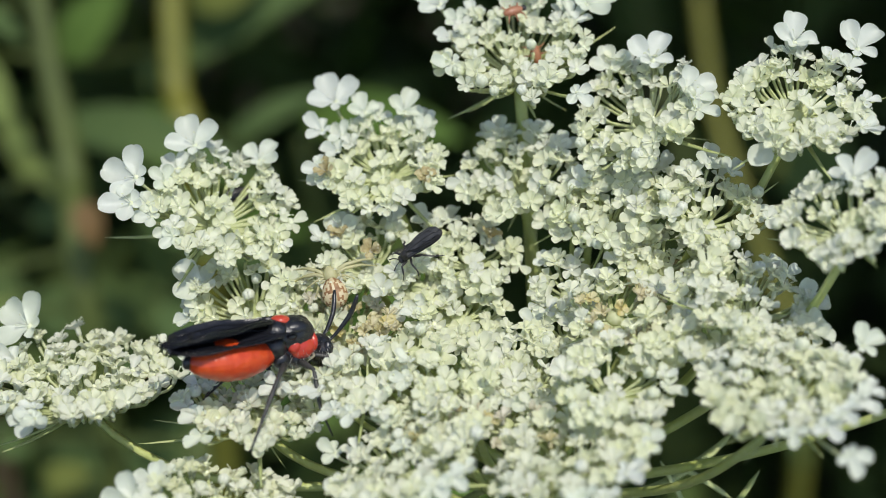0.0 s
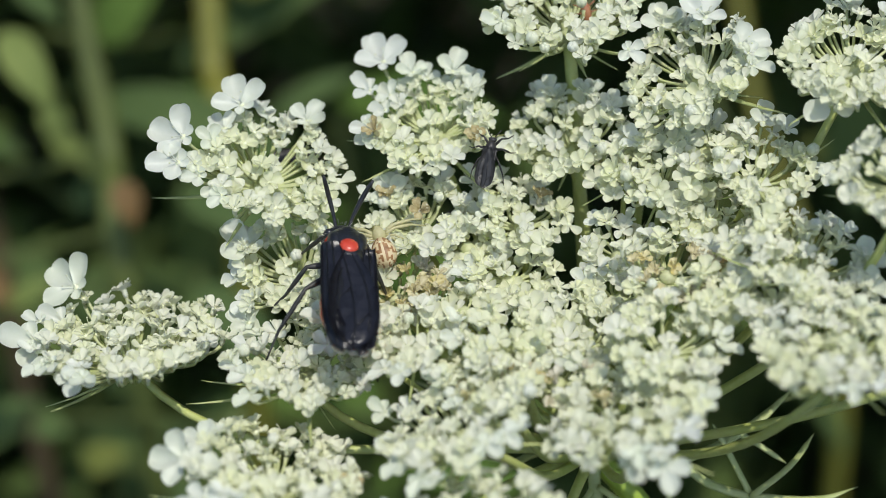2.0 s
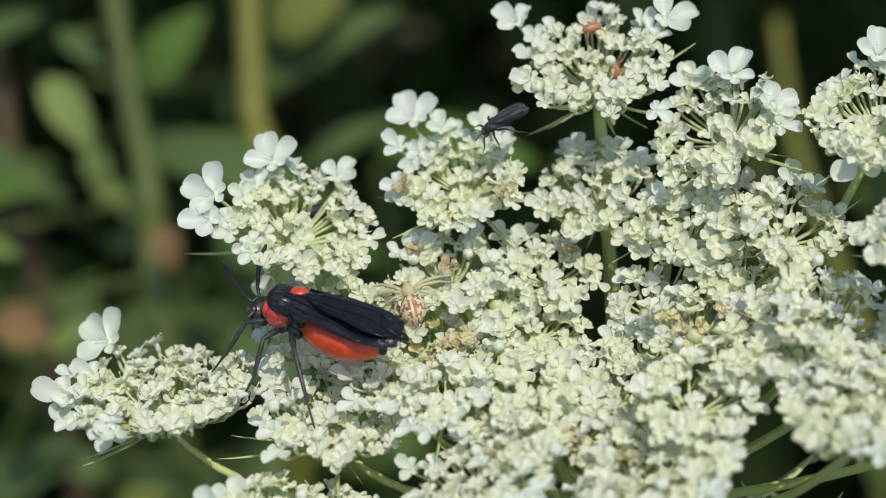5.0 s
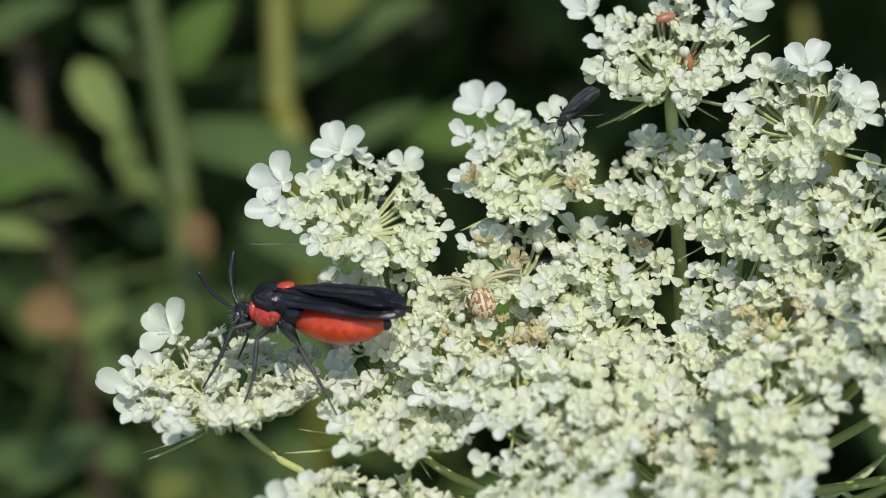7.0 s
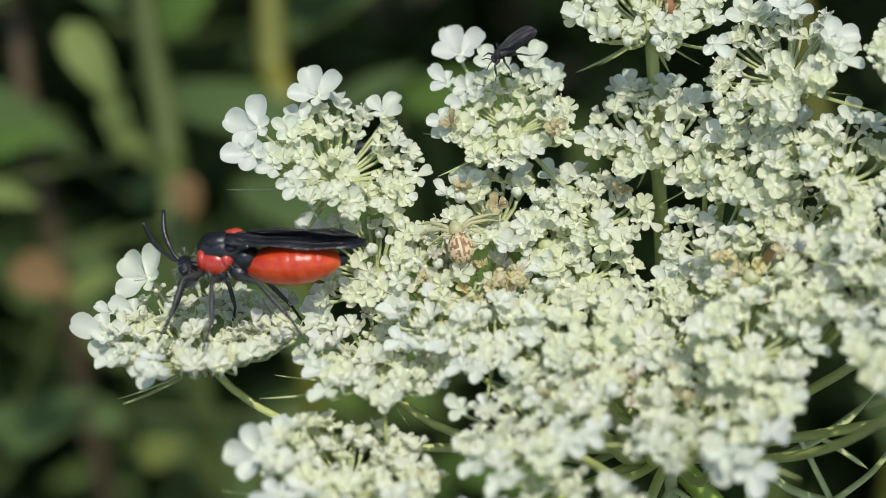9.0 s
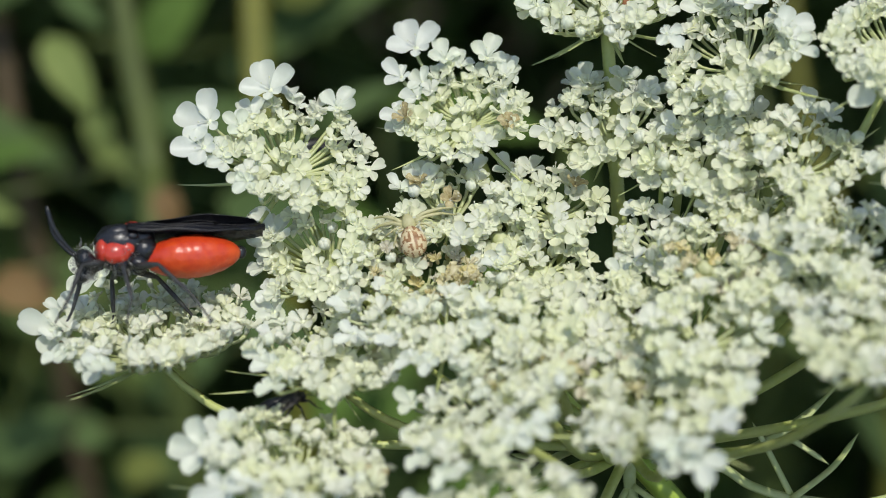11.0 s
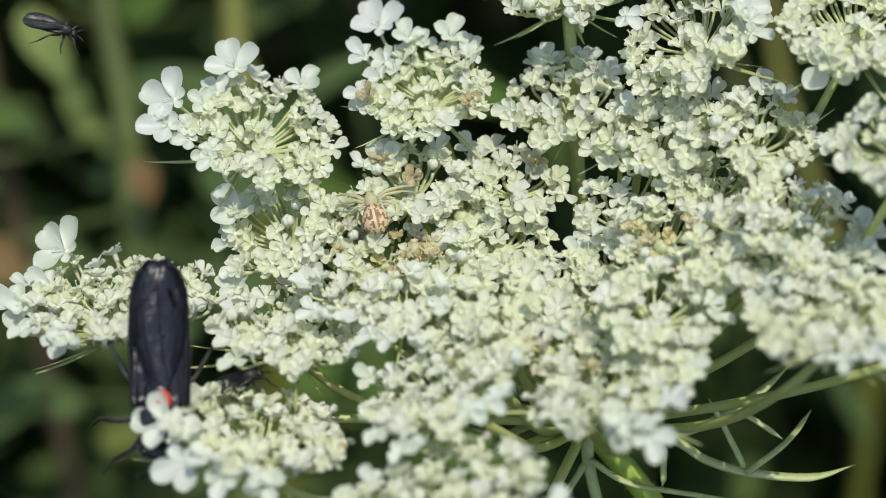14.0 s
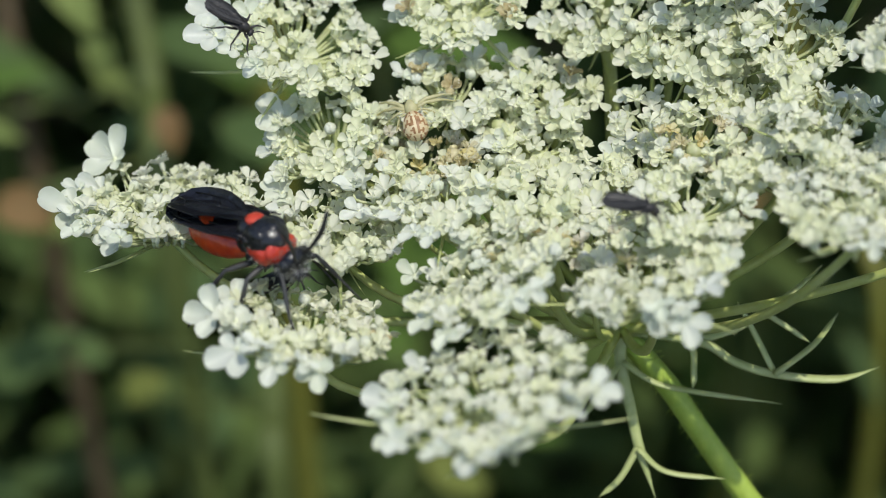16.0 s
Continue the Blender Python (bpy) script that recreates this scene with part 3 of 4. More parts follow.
def weed(name, label, mat, width, points, leaves):
    """A stem that rises from the ground through the given points, with its leaves on short stalks."""
    pts = [Vector(p) for p in points]
    low = pts[-1]
    foot = Vector((low.x + (low.x - pts[0].x) * 1.2, low.y + 60, 0))
    line = smooth_line([*pts, low.lerp(foot, 0.35) + Vector((0, -8, 0)), foot - Vector((0, 0, 5))], 6)
    ob = thing(name, foot, label, "weed")
    bm = bmesh.new()
    tube(bm, [p - foot for p in line], [width / 2 * (0.9 + 0.5 * i / len(line)) for i in range(len(line))], 10, ribs=0.05)
    part("stem", bm, mat, ob)
    for leaf_mat, w, root, tip in leaves:
        root, tip = Vector(root), Vector(tip)
        near = min(line, key=lambda p: (p - root).length)
        bm = bmesh.new()
        blade(bm, root - foot, tip - foot, w)
        mid = near.lerp(root, 0.5) + Vector((0, 6, -4))
        tube(bm, [p - foot for p in bezier(near, near.lerp(mid, 0.6), mid, root, 6)], [0.8, 0.7, 0.65, 0.6, 0.5, 0.5, 0.4], 6, slot=1)
        part("leaf", bm, [leaf_mat, STALK_OLIVE], ob)


weed("weed", "olive-stemmed weed with narrow and pale leaves", STALK_OLIVE, 4.2, [(-49, 247, 682), (-46, 236, 667), (-43, 227, 654), (-39, 207, 625)],
     [(LEAF_PALE, 6.3, (-56.5, 225.5, 677), (-49, 218, 667.5)), (LEAF_DRY, 4.6, (-38, 208, 661), (-36, 204, 655)), (LEAF_PALE, 5.3, (-50, 237, 650), (-45, 233, 644)),
      (LEAF_MID, 3.9, (-58, 243, 676), (-50, 239, 671)), (LEAF_DRY, 7.3, (-66, 208, 644), (-57, 206, 640)), (LEAF_PALE, 3.8, (-59, 209, 636), (-51, 211, 640)),
      (LEAF_PALE, 4.2, (-77, 223, 648), (-64, 222, 646)), (LEAF_PALE, 5.0, (-57, 249, 651), (-53, 243, 641))])
weed("weed", "yellow-stalked weed with broad green leaves", STALK_YELLOW, 5.0, [(-32, 290, 662), (-31, 275, 641), (-27, 260, 620)],
     [(LEAF, 12.3, (-42, 273, 636), (-21, 265, 627)), (LEAF, 9.8, (-56, 297, 635), (-43, 306, 649)), (LEAF_MID, 9.5, (-39, 286, 637), (-2, 297, 653)),
      (LEAF_MID, 5.0, (-21, 270, 633), (-3, 275, 641)), (LEAF_OLIVE, 11.3, (-27, 284, 654), (-12, 290, 662)), (LEAF_MID, 9, (-48, 246, 652), (-14, 238, 646)), (LEAF_MID, 9, (-34, 236, 640), (-10, 228, 634)), (LEAF_MID, 9, (-31, 225, 628), (-15, 213, 616)), (LEAF_MID, 8.2, (-52, 241, 592), (-37, 247, 600)),
      (LEAF_MID, 8.2, (-43, 226, 571), (-35, 232, 579))])
weed("weed", "tall yellow-green weed stalk behind the umbel", STALK_YELLOW, 4.4, [(94, 393, 603), (99, 373, 574), (112, 349, 542), (122, 329, 511)],
     [(LEAF_MID, 4.6, (112, 331, 514), (122, 319, 497))])
weed("weed", "thin olive weed stalk behind the umbel", STALK_OLIVE, 4.0, [(81, 447, 603), (87, 428, 577), (100, 390, 523)], [(LEAF_DRY, 3.4, (61, 254, 609), (68, 255, 612))])
weed("weed", "dry brown weed stalk with green leaves", STALK_BROWN, 4.0, [(-84, 294, 645), (-81, 282, 627), (-78, 273, 614)],
     [(LEAF, 5.9, (-83, 243, 641), (-65, 246, 645)), (LEAF_MID, 6.6, (-91, 285, 649), (-72, 290, 656)), (LEAF_MID, 8.2, (-78, 221, 593), (-61, 227, 601)), (LEAF_MID, 6.2, (-55, 247, 630), (-48, 249, 632))])
weed("weed", "broad olive stalk with olive and green leaves", STALK_OLIVE, 4.4, [(-22, 195, 626), (-22, 187, 614), (-21, 177, 600)],
     [(LEAF_OLIVE, 5.7, (-50, 205, 605), (-42, 207, 607)), (LEAF_MID, 5.6, (-57, 206, 615), (-51, 205, 613)), (LEAF_OLIVE, 8.2, (2, 214, 583), (13, 209, 576))])


def leafy_weed(label, seed, foot, top, count, mat, spread=42):
    """A weed with many narrow leaves up its stem, all of them in the shade behind the flower."""
    rng = random.Random(seed)
    foot, top = Vector(foot), Vector(top)
    line = smooth_line([top, top.lerp(foot, 0.3) + Vector((rng.uniform(-12, 12), rng.uniform(-8, 8), 0)), top.lerp(foot, 0.65), foot - Vector((0, 0, 5))], 8)
    ob = thing("weed", foot, label, "weed")
    bm = bmesh.new()
    tube(bm, [p - foot for p in line], [1.3 + 1.6 * i / len(line) for i in range(len(line))], 8, ribs=0.05)
    part("stem", bm, STALK_OLIVE, ob)
    for k in range(count):
        at = line[min(len(line) - 4, int(k / count * 15))] + Vector((0, 0, rng.uniform(-6, 6)))
        a = k * 2.4 + rng.uniform(-0.4, 0.4)
        tip = at + Vector((math.cos(a), math.sin(a) * 0.8, rng.uniform(-0.5, 0.35))) * spread * rng.uniform(0.6, 1.2)
        bm = bmesh.new()
        blade(bm, at - foot, tip - foot, rng.uniform(7, 15), face=(rng.uniform(-0.4, 0.4), -0.5, 0.9))
        part("leaf", bm, mat, ob)


leafy_weed("green weed with narrow leaves in the shade", 21, (-130, 330, 0), (-112, 268, 640), 14, LEAF_MID)
leafy_weed("green weed with narrow leaves in the shade", 22, (-60, 340, 0), (-70, 285, 585), 14, LEAF_MID)
leafy_weed("dark weed with narrow leaves in the shade", 23, (10, 350, 0), (-8, 300, 615), 14, LEAF)
leafy_weed("dark weed with narrow leaves in the shade", 24, (150, 520, 0), (130, 470, 500), 7, LEAF_OLIVE)
leafy_weed("olive weed with narrow leaves in the shade", 25, (-90, 300, 0), (-95, 240, 575), 10, LEAF_MID, 30)


def undergrowth(name, label, seed, count, box, mat, size, slope=None, grass=None):
    """Many dark leaves, joined: nobody could count them."""
    rng = np.random.default_rng(seed)
    lo, hi = np.array(box[0], float), np.array(box[1], float)
    at = lo + (hi - lo) * rng.random((count, 3))
    d = rng.normal(size=(count, 3)) * (1, 1, 0.6) + (0, 0, 0.4)
    if not grass:                               # the clump frays out to its sides and back
        at[:, 0] += rng.normal(size=count) * 170
        at[:, 1] += np.abs(rng.normal(size=count)) * 190 * rng.random(count)
        edge = np.clip(np.minimum(at[:, 0] - lo[0] + 250, hi[0] + 250 - at[:, 0]) / 450, 0.15, 1) * np.clip((hi[1] + 350 - at[:, 1]) / 450, 0.15, 1)
        at[:, 2] *= edge
    if slope:                                   # the layer rises from a slanting underside
        at[:, 2] += (slope[0] + slope[1] * at[:, 1]) * edge
    if grass:                                   # upright blades, none close to the camera and the flower
        d = rng.normal(size=(count, 3)) * grass[1] + (0, 0, grass[0])
        clear = np.hypot(at[:, 0], at[:, 1] - 150) < grass[2]
        at[clear, 0] += 2 * grass[2] * np.sign(at[clear, 0] + 1e-6)
    d /= np.linalg.norm(d, axis=1, keepdims=True)
    side = np.cross(d, rng.normal(size=(count, 3)) * 0.5 + (0, 0, 1))
    side /= np.linalg.norm(side, axis=1, keepdims=True)
    length, width = rng.uniform(*size[0], count)[:, None], rng.uniform(*size[1], count)[:, None]
    up = np.cross(side, d)
    verts = np.stack([at, at + d * length * 0.35 + side * width / 2 + up * width * 0.1, at + d * length * 0.4, at + d * length * 0.35 - side * width / 2 + up * width * 0.1,
                      at + d * length * 0.8 + side * width * 0.3 - up * length * 0.05, at + d * length * 0.8 - side * width * 0.3 - up * length * 0.05, at + d * length - up * length * 0.15], 1) * MM
    base = np.arange(count) * 7
    faces = [(b, b + 2, b + 1) for b in base] + [(b, b + 3, b + 2) for b in base] + [(b + 1, b + 2, b + 6, b + 4) for b in base] + [(b + 2, b + 3, b + 5, b + 6) for b in base]
    me = bpy.data.meshes.new(name)
    me.from_pydata(verts.reshape(-1, 3).tolist(), [], [tuple(int(i) for i in f) for f in faces])
    me.materials.append(mat)
    tagged(new(name, me), label=label, category="undergrowth", kind="stuff")


undergrowth("undergrowth", "dense dark green undergrowth in the shade", 3, 9000, ((-900, 330, 0), (1100, 1100, 520)), SHADE_LEAF, ((30, 90), (8, 26)))
# leaf layer added just above the camera's view, to shade the plants behind
undergrowth("tall_weeds", "leafy canopy added out of view over the undergrowth to shade it", 4, 9000, ((-900, 290, 0), (1200, 1000, 420)), SHADE_LEAF, ((40, 100), (15, 38)), (830, -0.5))
undergrowth("meadow", "green meadow grass and weeds", 6, 14000, ((-4000, -3000, 0), (4000, 5000, 60)), LEAF, ((150, 420), (6, 16)), None, (2.0, 0.25, 380))


# ---- insects and a spider on the umbel ----
def sheet(bm, hinge, length, width, back=(-1, 0, 0), side=(0, 1, 0), rise=0.0, slot=0, veins=True, rows=12, cols=6, thick=0.03):
    """A wing blade with rounded end, seen from its hinge backwards, with raised veins."""
    hinge, back, side = Vector(hinge), Vector(back).normalized(), Vector(side).normalized()
    up = side.cross(back) if side.cross(back).z > 0 else back.cross(side)

    def at(u, v):
        lead = 0.24 + 0.10 * math.sin(min(1, u * 1.6) * math.pi / 2)
        trail = 0.30 + 0.38 * math.sin(min(1, u * 1.8) * math.pi / 2) ** 1.2
        end = math.sqrt(max(0.0, 1 - max(0, (u - 0.66) / 0.34) ** 2.2))
        y = (lead * v if v > 0 else trail * v) * (0.12 + 0.88 * end) * width
        z = rise * u * length + 0.05 * width * math.cos(v * 2.2) + 0.02 * width * math.sin(u * 14 + v * 3)
        return hinge + back * (u * length) + side * y + up * z

    grid = [[[bm.verts.new(at(i / rows, 2 * j / cols - 1) + up * h) for j in range(cols + 1)] for i in range(rows + 1)] for h in (0, -thick)]
    for level, g in enumerate(grid):
        for i in range(rows):
            for j in range(cols):
                q = (g[i][j], g[i + 1][j], g[i + 1][j + 1], g[i][j + 1])
                f = bm.faces.new(q if level else q[::-1])
                f.material_index = slot
    a, b = grid
    for i in range(rows):
        for j in (0, cols):
            bm.faces.new((a[i][j], b[i][j], b[i + 1][j], a[i + 1][j])).material_index = slot
    for j in range(cols):
        for i in (0, rows):
            bm.faces.new((a[i][j], a[i][j + 1], b[i][j + 1], b[i][j])).material_index = slot
    skin = [v for row in a for v in row]
    if veins:
        for v, u1 in ((0.95, 0.8), (0.55, 0.95), (0.1, 0.97), (-0.35, 0.95), (-0.75, 0.85)):
            rings = tube(bm, [at(u1 * k / 7, v) + up * 0.02 for k in range(8)], [abs(width) * 0.016] * 8, 4, slot=slot + 1)
            grow_from(bm, rings[0][0], rings[0][1], skin)
        for u, v0, v1 in ((0.45, -0.35, 0.1), (0.62, 0.1, 0.55), (0.7, -0.75, -0.35)):
            rings = tube(bm, [at(u + 0.04 * k, v0 + (v1 - v0) * k / 3) + up * 0.02 for k in range(4)], [abs(width) * 0.013] * 4, 4, slot=slot + 1)
            grow_from(bm, rings[0][0], rings[0][1], skin)


def limb(name, points, radii, mat, parent, label=""):
    bm = bmesh.new()
    pts = [Vector(p) for p in points]
    line, rr = [], []
    for i in range(len(pts) - 1):
        for k in range(4):
            u = k / 4
            line.append(pts[i].lerp(pts[i + 1], u))
            swell = 1 + 0.35 * math.sin(u * math.pi) * (i < 2)
            rr.append((radii[i] * (1 - u) + radii[i + 1] * u) * swell)
    tube(bm, line + [pts[-1]], rr + [radii[-1]], 7)
    return part(name, bm, mat, parent, label)


def make_sawfly():
    s = thing("sawfly", pose(0, 0, 0), "orange-red and black sawfly with smoky wings on the umbel", "insect")
    bm = bmesh.new()
    blob(bm, (-0.05, 0, 2.6), (1.35, 1.08, 0.98), None, 12, 18)
    blob(bm, (-0.95, 0, 2.85), (0.8, 0.85, 0.7), None, 8, 14)
    blob(bm, (0.45, 0, 3.02), (0.62, 0.5, 0.52), None, 8, 14)
    for y in (-1, 1):
        blob(bm, (-0.05, 0.55 * y, 3.0), (0.8, 0.46, 0.46), Matrix.Rotation(radians(12 * y), 3, "Z"), 8, 14)
        blob(bm, (-0.55, 0.95 * y, 2.75), (0.3, 0.22, 0.2), None, 6, 10)
    blob(bm, (0.05, 0, 1.75), (1.1, 0.75, 0.6), None, 8, 12)
    blob(bm, (-1.15, 0, 2.2), (0.75, 0.95, 0.8), None, 8, 14)
    for y in (-1, 1):                           # hips of the hind and middle legs
        blob(bm, (-0.85, 0.5 * y, 1.45), (0.5, 0.34, 0.42), Matrix.Rotation(radians(-25), 3, "Y"), 6, 10)
        blob(bm, (0.05, 0.5 * y, 1.4), (0.4, 0.3, 0.4), None, 6, 10)
    part("thorax", bm, BLACK, s, "glossy black thorax")
    bm = bmesh.new()
    blob(bm, (0.92, 0, 2.15), (0.36, 1.02, 0.72), None, 8, 16)
    for y in (-1, 1):
        blob(bm, (0.25, 0.68 * y, 2.0), (0.72, 0.44, 0.62), None, 8, 12)
        blob(bm, (-0.25, 0.72 * y, 2.15), (0.4, 0.36, 0.42), None, 8, 12)
    part("collar", bm, SCARLET, s, "red pronotum and flanks")
    bm = bmesh.new()
    blob(bm, (-0.6, 0, 3.42), (0.52, 0.5, 0.26), Matrix.Rotation(radians(6), 3, "Y"), 8, 14)
    part("spot", bm, SCARLET, s, "red spot on the back")
    bm = bmesh.new()
    blob(bm, (1.68, 0, 1.92), (0.5, 0.92, 0.76), Matrix.Rotation(radians(30), 3, "Y"), 10, 16)
    blob(bm, (1.85, 0, 1.25), (0.35, 0.42, 0.35), None, 6, 10)
    for y in (-1, 1):
        tube(bm, [Vector((1.95, 0.2 * y, 1.5)), Vector((2.2, 0.35 * y, 1.1)), Vector((2.0, 0.4 * y, 0.75))], [0.08, 0.07, 0.05], 5)
    head = part("head", bm, BLACK, s, "black head")
    for y in (-1, 1):
        bm = bmesh.new()
        blob(bm, (1.8, 0.7 * y, 2.0), (0.3, 0.3, 0.44), None, 8, 12)
        part("eye", bm, BLACK, head)
        bm = bmesh.new()
        line = smooth_line([(2.05, 0.28 * y, 2.15), (2.6, 0.5 * y, 2.75), (3.1, 0.9 * y, 3.7), (3.25, 1.3 * y, 4.75)], 5)
        tube(bm, line, [0.11, 0.10, 0.09, 0.09, 0.10] + [0.10 + 0.035 * math.sin(i / 10 * math.pi) for i in range(len(line) - 6)] + [0.07], 8)
        part("antenna", bm, BLACK, head)
    bm = bmesh.new()
    blob(bm, (-3.55, 0, 1.85), (2.5, 1.28, 1.06), Matrix.Rotation(radians(3), 3, "Y"), 72, 28, 0,
         lambda u: (0.95 + 0.09 * math.sin(u * math.pi)) * (1 + 0.022 * abs(math.sin(u * math.pi * 8))))
    abdomen = part("abdomen", bm, RED, s, "fat orange-red segmented abdomen")
    bm = bmesh.new()
    blob(bm, (-6.02, 0, 2.0), (0.34, 0.22, 0.36), None, 6, 10)
    part("sheath", bm, BLACK, abdomen, "black tip")
    for y in (-1, 1):
        bm = bmesh.new()
        sheet(bm, (-0.3, 0.75 * y, 3.22 + 0.06 * y), 7.0, 2.75 * y, (-1, -0.05 * y, -0.055), (0, 0.96, -0.28 * y), 0.0)
        part("forewing", bm, [WING, VEIN], s)
        bm = bmesh.new()
        sheet(bm, (-0.7, 0.7 * y, 3.1 + 0.05 * y), 5.6, 2.1 * y, (-1, -0.04 * y, -0.05), (0, 0.96, -0.28 * y), 0.0)
        part("hindwing", bm, [WING, VEIN], s)
    for y in (-1, 1):
        for hip, knee, ankle, toe in (((0.9, 0.5, 1.5), (1.9, 1.2, 1.3), (2.5, 1.9, -0.4), (3.2, 2.3, -1.7)),
                                      ((0.1, 0.6, 1.3), (0.2, 1.8, 1.1), (0.0, 2.7, -0.7), (0.4, 3.2, -2.1)),
                                      ((-0.7, 0.6, 1.3), (-1.8, 1.7, 1.1), (-3.4, 2.6, -0.7), (-4.3, 2.9, -2.1))):
            limb("leg", [(a, b * y, c) for a, b, c in (hip, knee, ankle, toe)], [0.15, 0.11, 0.08, 0.045], LEG, s)
    hairs = random.Random(8)
    bm = bmesh.new()
    for _ in range(520):
        centre, size = hairs.choice((((1.8, 0, 1.7), (0.5, 0.8, 0.8)), ((0.05, 0, 1.8), (1.15, 0.8, 0.65)), ((1.68, 0, 1.92), (0.5, 0.95, 0.76)), ((1.85, 0, 1.28), (0.36, 0.44, 0.38)), ((0.2, 0, 2.2), (1.1, 1.1, 0.9))))
        n = Vector((hairs.gauss(0, 1), hairs.gauss(0, 1), hairs.gauss(-0.5, 0.8))).normalized()
        at = Vector([c + a * b for c, a, b in zip(centre, n, size)])
        tip = at + n * hairs.uniform(0.2, 0.42) + Vector((-0.08, 0, -0.05))
        tube(bm, [at, at.lerp(tip, 0.55), tip], [0.018, 0.014, 0.004], 3)
    tagged(part("pubescence", bm, FUZZ, s, "short grey hairs under head and thorax"), kind="stuff")
    for ob in (head, *head.children):           # the head hangs down to the flowers
        ob.data.transform(Matrix.Translation(Vector((0.02, 0, -0.28)) * MM))
    for ob in s.children_recursive:
        ob.data.transform(Matrix.Scale(1.25, 4))
    return s


def make_gnat(label):
    g = thing("gnat", pose(0, 0, 0), label, "fly", "gnats")
    bm = bmesh.new()
    blob(bm, (0, 0, 0.75), (0.5, 0.36, 0.42), None, 10, 14)
    part("thorax", bm, GNAT, g)
    bm = bmesh.new()
    blob(bm, (0.58, 0, 0.55), (0.2, 0.26, 0.26), None, 8, 12)
    head = part("head", bm, GNAT, g)
    for y in (-1, 1):
        bm = bmesh.new()
        blob(bm, (0.62, 0.16 * y, 0.6), (0.13, 0.13, 0.17), None, 6, 10)
        part("eye", bm, BLACK, head)
        bm = bmesh.new()
        tube(bm, smooth_line([(0.72, 0.06 * y, 0.6), (1.0, 0.3 * y, 0.72), (1.35, 0.5 * y, 0.6)], 4), 0.035, 5)
        part("antenna", bm, GNAT, head)
    bm = bmesh.new()
    blob(bm, (-1.05, 0, 0.6), (0.95, 0.3, 0.3), Matrix.Rotation(radians(-4), 3, "Y"), 24, 12, 0, lambda u: (0.75 + 0.3 * u) * (1 + 0.05 * math.cos(u * 40)))
    part("abdomen", bm, GNAT, g)
    for y in (-1, 1):
        bm = bmesh.new()
        sheet(bm, (0.0, 0.22 * y, 1.05 + 0.02 * y), 2.85, 1.15 * y, (-1, -0.06 * y, -0.06), (0, 0.96, -0.28 * y), 0.0, thick=0.012)
        part("wing", bm, [GNAT_WING, VEIN], g)
        for hip, knee, ankle, toe in (((0.3, 0.2, 0.45), (0.7, 0.6, 0.7), (0.95, 1.0, 0.25), (1.25, 1.2, 0.0)), ((0.0, 0.2, 0.4), (0.0, 0.85, 0.75), (-0.05, 1.3, 0.25), (0.1, 1.6, 0.0)),
                                      ((-0.25, 0.2, 0.4), (-0.9, 0.7, 0.75), (-1.6, 1.05, 0.3), (-2.1, 1.15, 0.0))):
            limb("leg", [(a, b * y, c) for a, b, c in (hip, knee, ankle, toe)], [0.08, 0.06, 0.04, 0.025], GNAT, g)
    return g


def make_spider(at):
    s = thing("crab_spider", at, "straw-yellow crab spider with mottled brown abdomen between florets", "spider")
    bm = bmesh.new()
    blob(bm, (-0.9, 0, 0.75), (1.05, 0.88, 0.8), None, 26, 30, 0, lambda u: 1.12 - 0.3 * u)
    for f in bm.faces:                          # brown chevrons across the back
        c = f.calc_center_median()
        f.material_index = int(math.sin(9 * c.x + 6 * abs(c.y) + 1.3 * math.sin(17 * c.y + 5 * c.x)) > 0.3 and abs(c.y) > 0.12 or abs(abs(c.y) - 0.2) < 0.07 and math.sin(13 * c.x) > -0.4)
    part("abdomen", bm, [SPIDER_MARK, SPIDER_BAND], s, "mottled brown and cream abdomen")
    bm = bmesh.new()
    blob(bm, (0.4, 0, 0.5), (0.55, 0.48, 0.34), None, 10, 14)
    blob(bm, (0.85, 0, 0.48), (0.2, 0.26, 0.18), None, 6, 10)
    part("carapace", bm, SPIDER, s)
    for y, poses in ((-1, (((0.8, -1.1, 0.6), (0.9, -2.3, 0.3), (0.8, -3.6, -0.4)), ((0.6, -1.1, 0.5), (0.6, -2.2, 0.2), (0.4, -3.2, -0.5)),
                           ((0.1, -1.0, 0.6), (-0.3, -1.6, 0.3), (-0.5, -2.0, -0.1)), ((-0.1, -0.9, 0.5), (-0.9, -1.3, 0.2), (-1.4, -1.5, -0.2)))),
                     (1, (((0.9, 0.8, 0.5), (1.3, 1.5, 0.2), (1.5, 2.3, -0.5)), ((0.7, 1.0, 0.4), (0.8, 1.8, 0.0), (0.7, 2.6, -0.7)),
                          ((0.2, 1.0, 0.6), (0.0, 1.6, 0.3), (-0.2, 2.0, -0.1)), ((-0.1, 0.9, 0.5), (-0.8, 1.3, 0.2), (-1.3, 1.5, -0.2))))):
        for n, (knee, ankle, toe) in enumerate(poses):
            r = 0.13 if n < 2 else 0.07
            limb("leg", [(0.5 - 0.12 * n, 0.4 * y, 0.5), knee, ankle, toe], [r, r * 0.95, r * 0.65, r * 0.3], SPIDER, s)
    return s


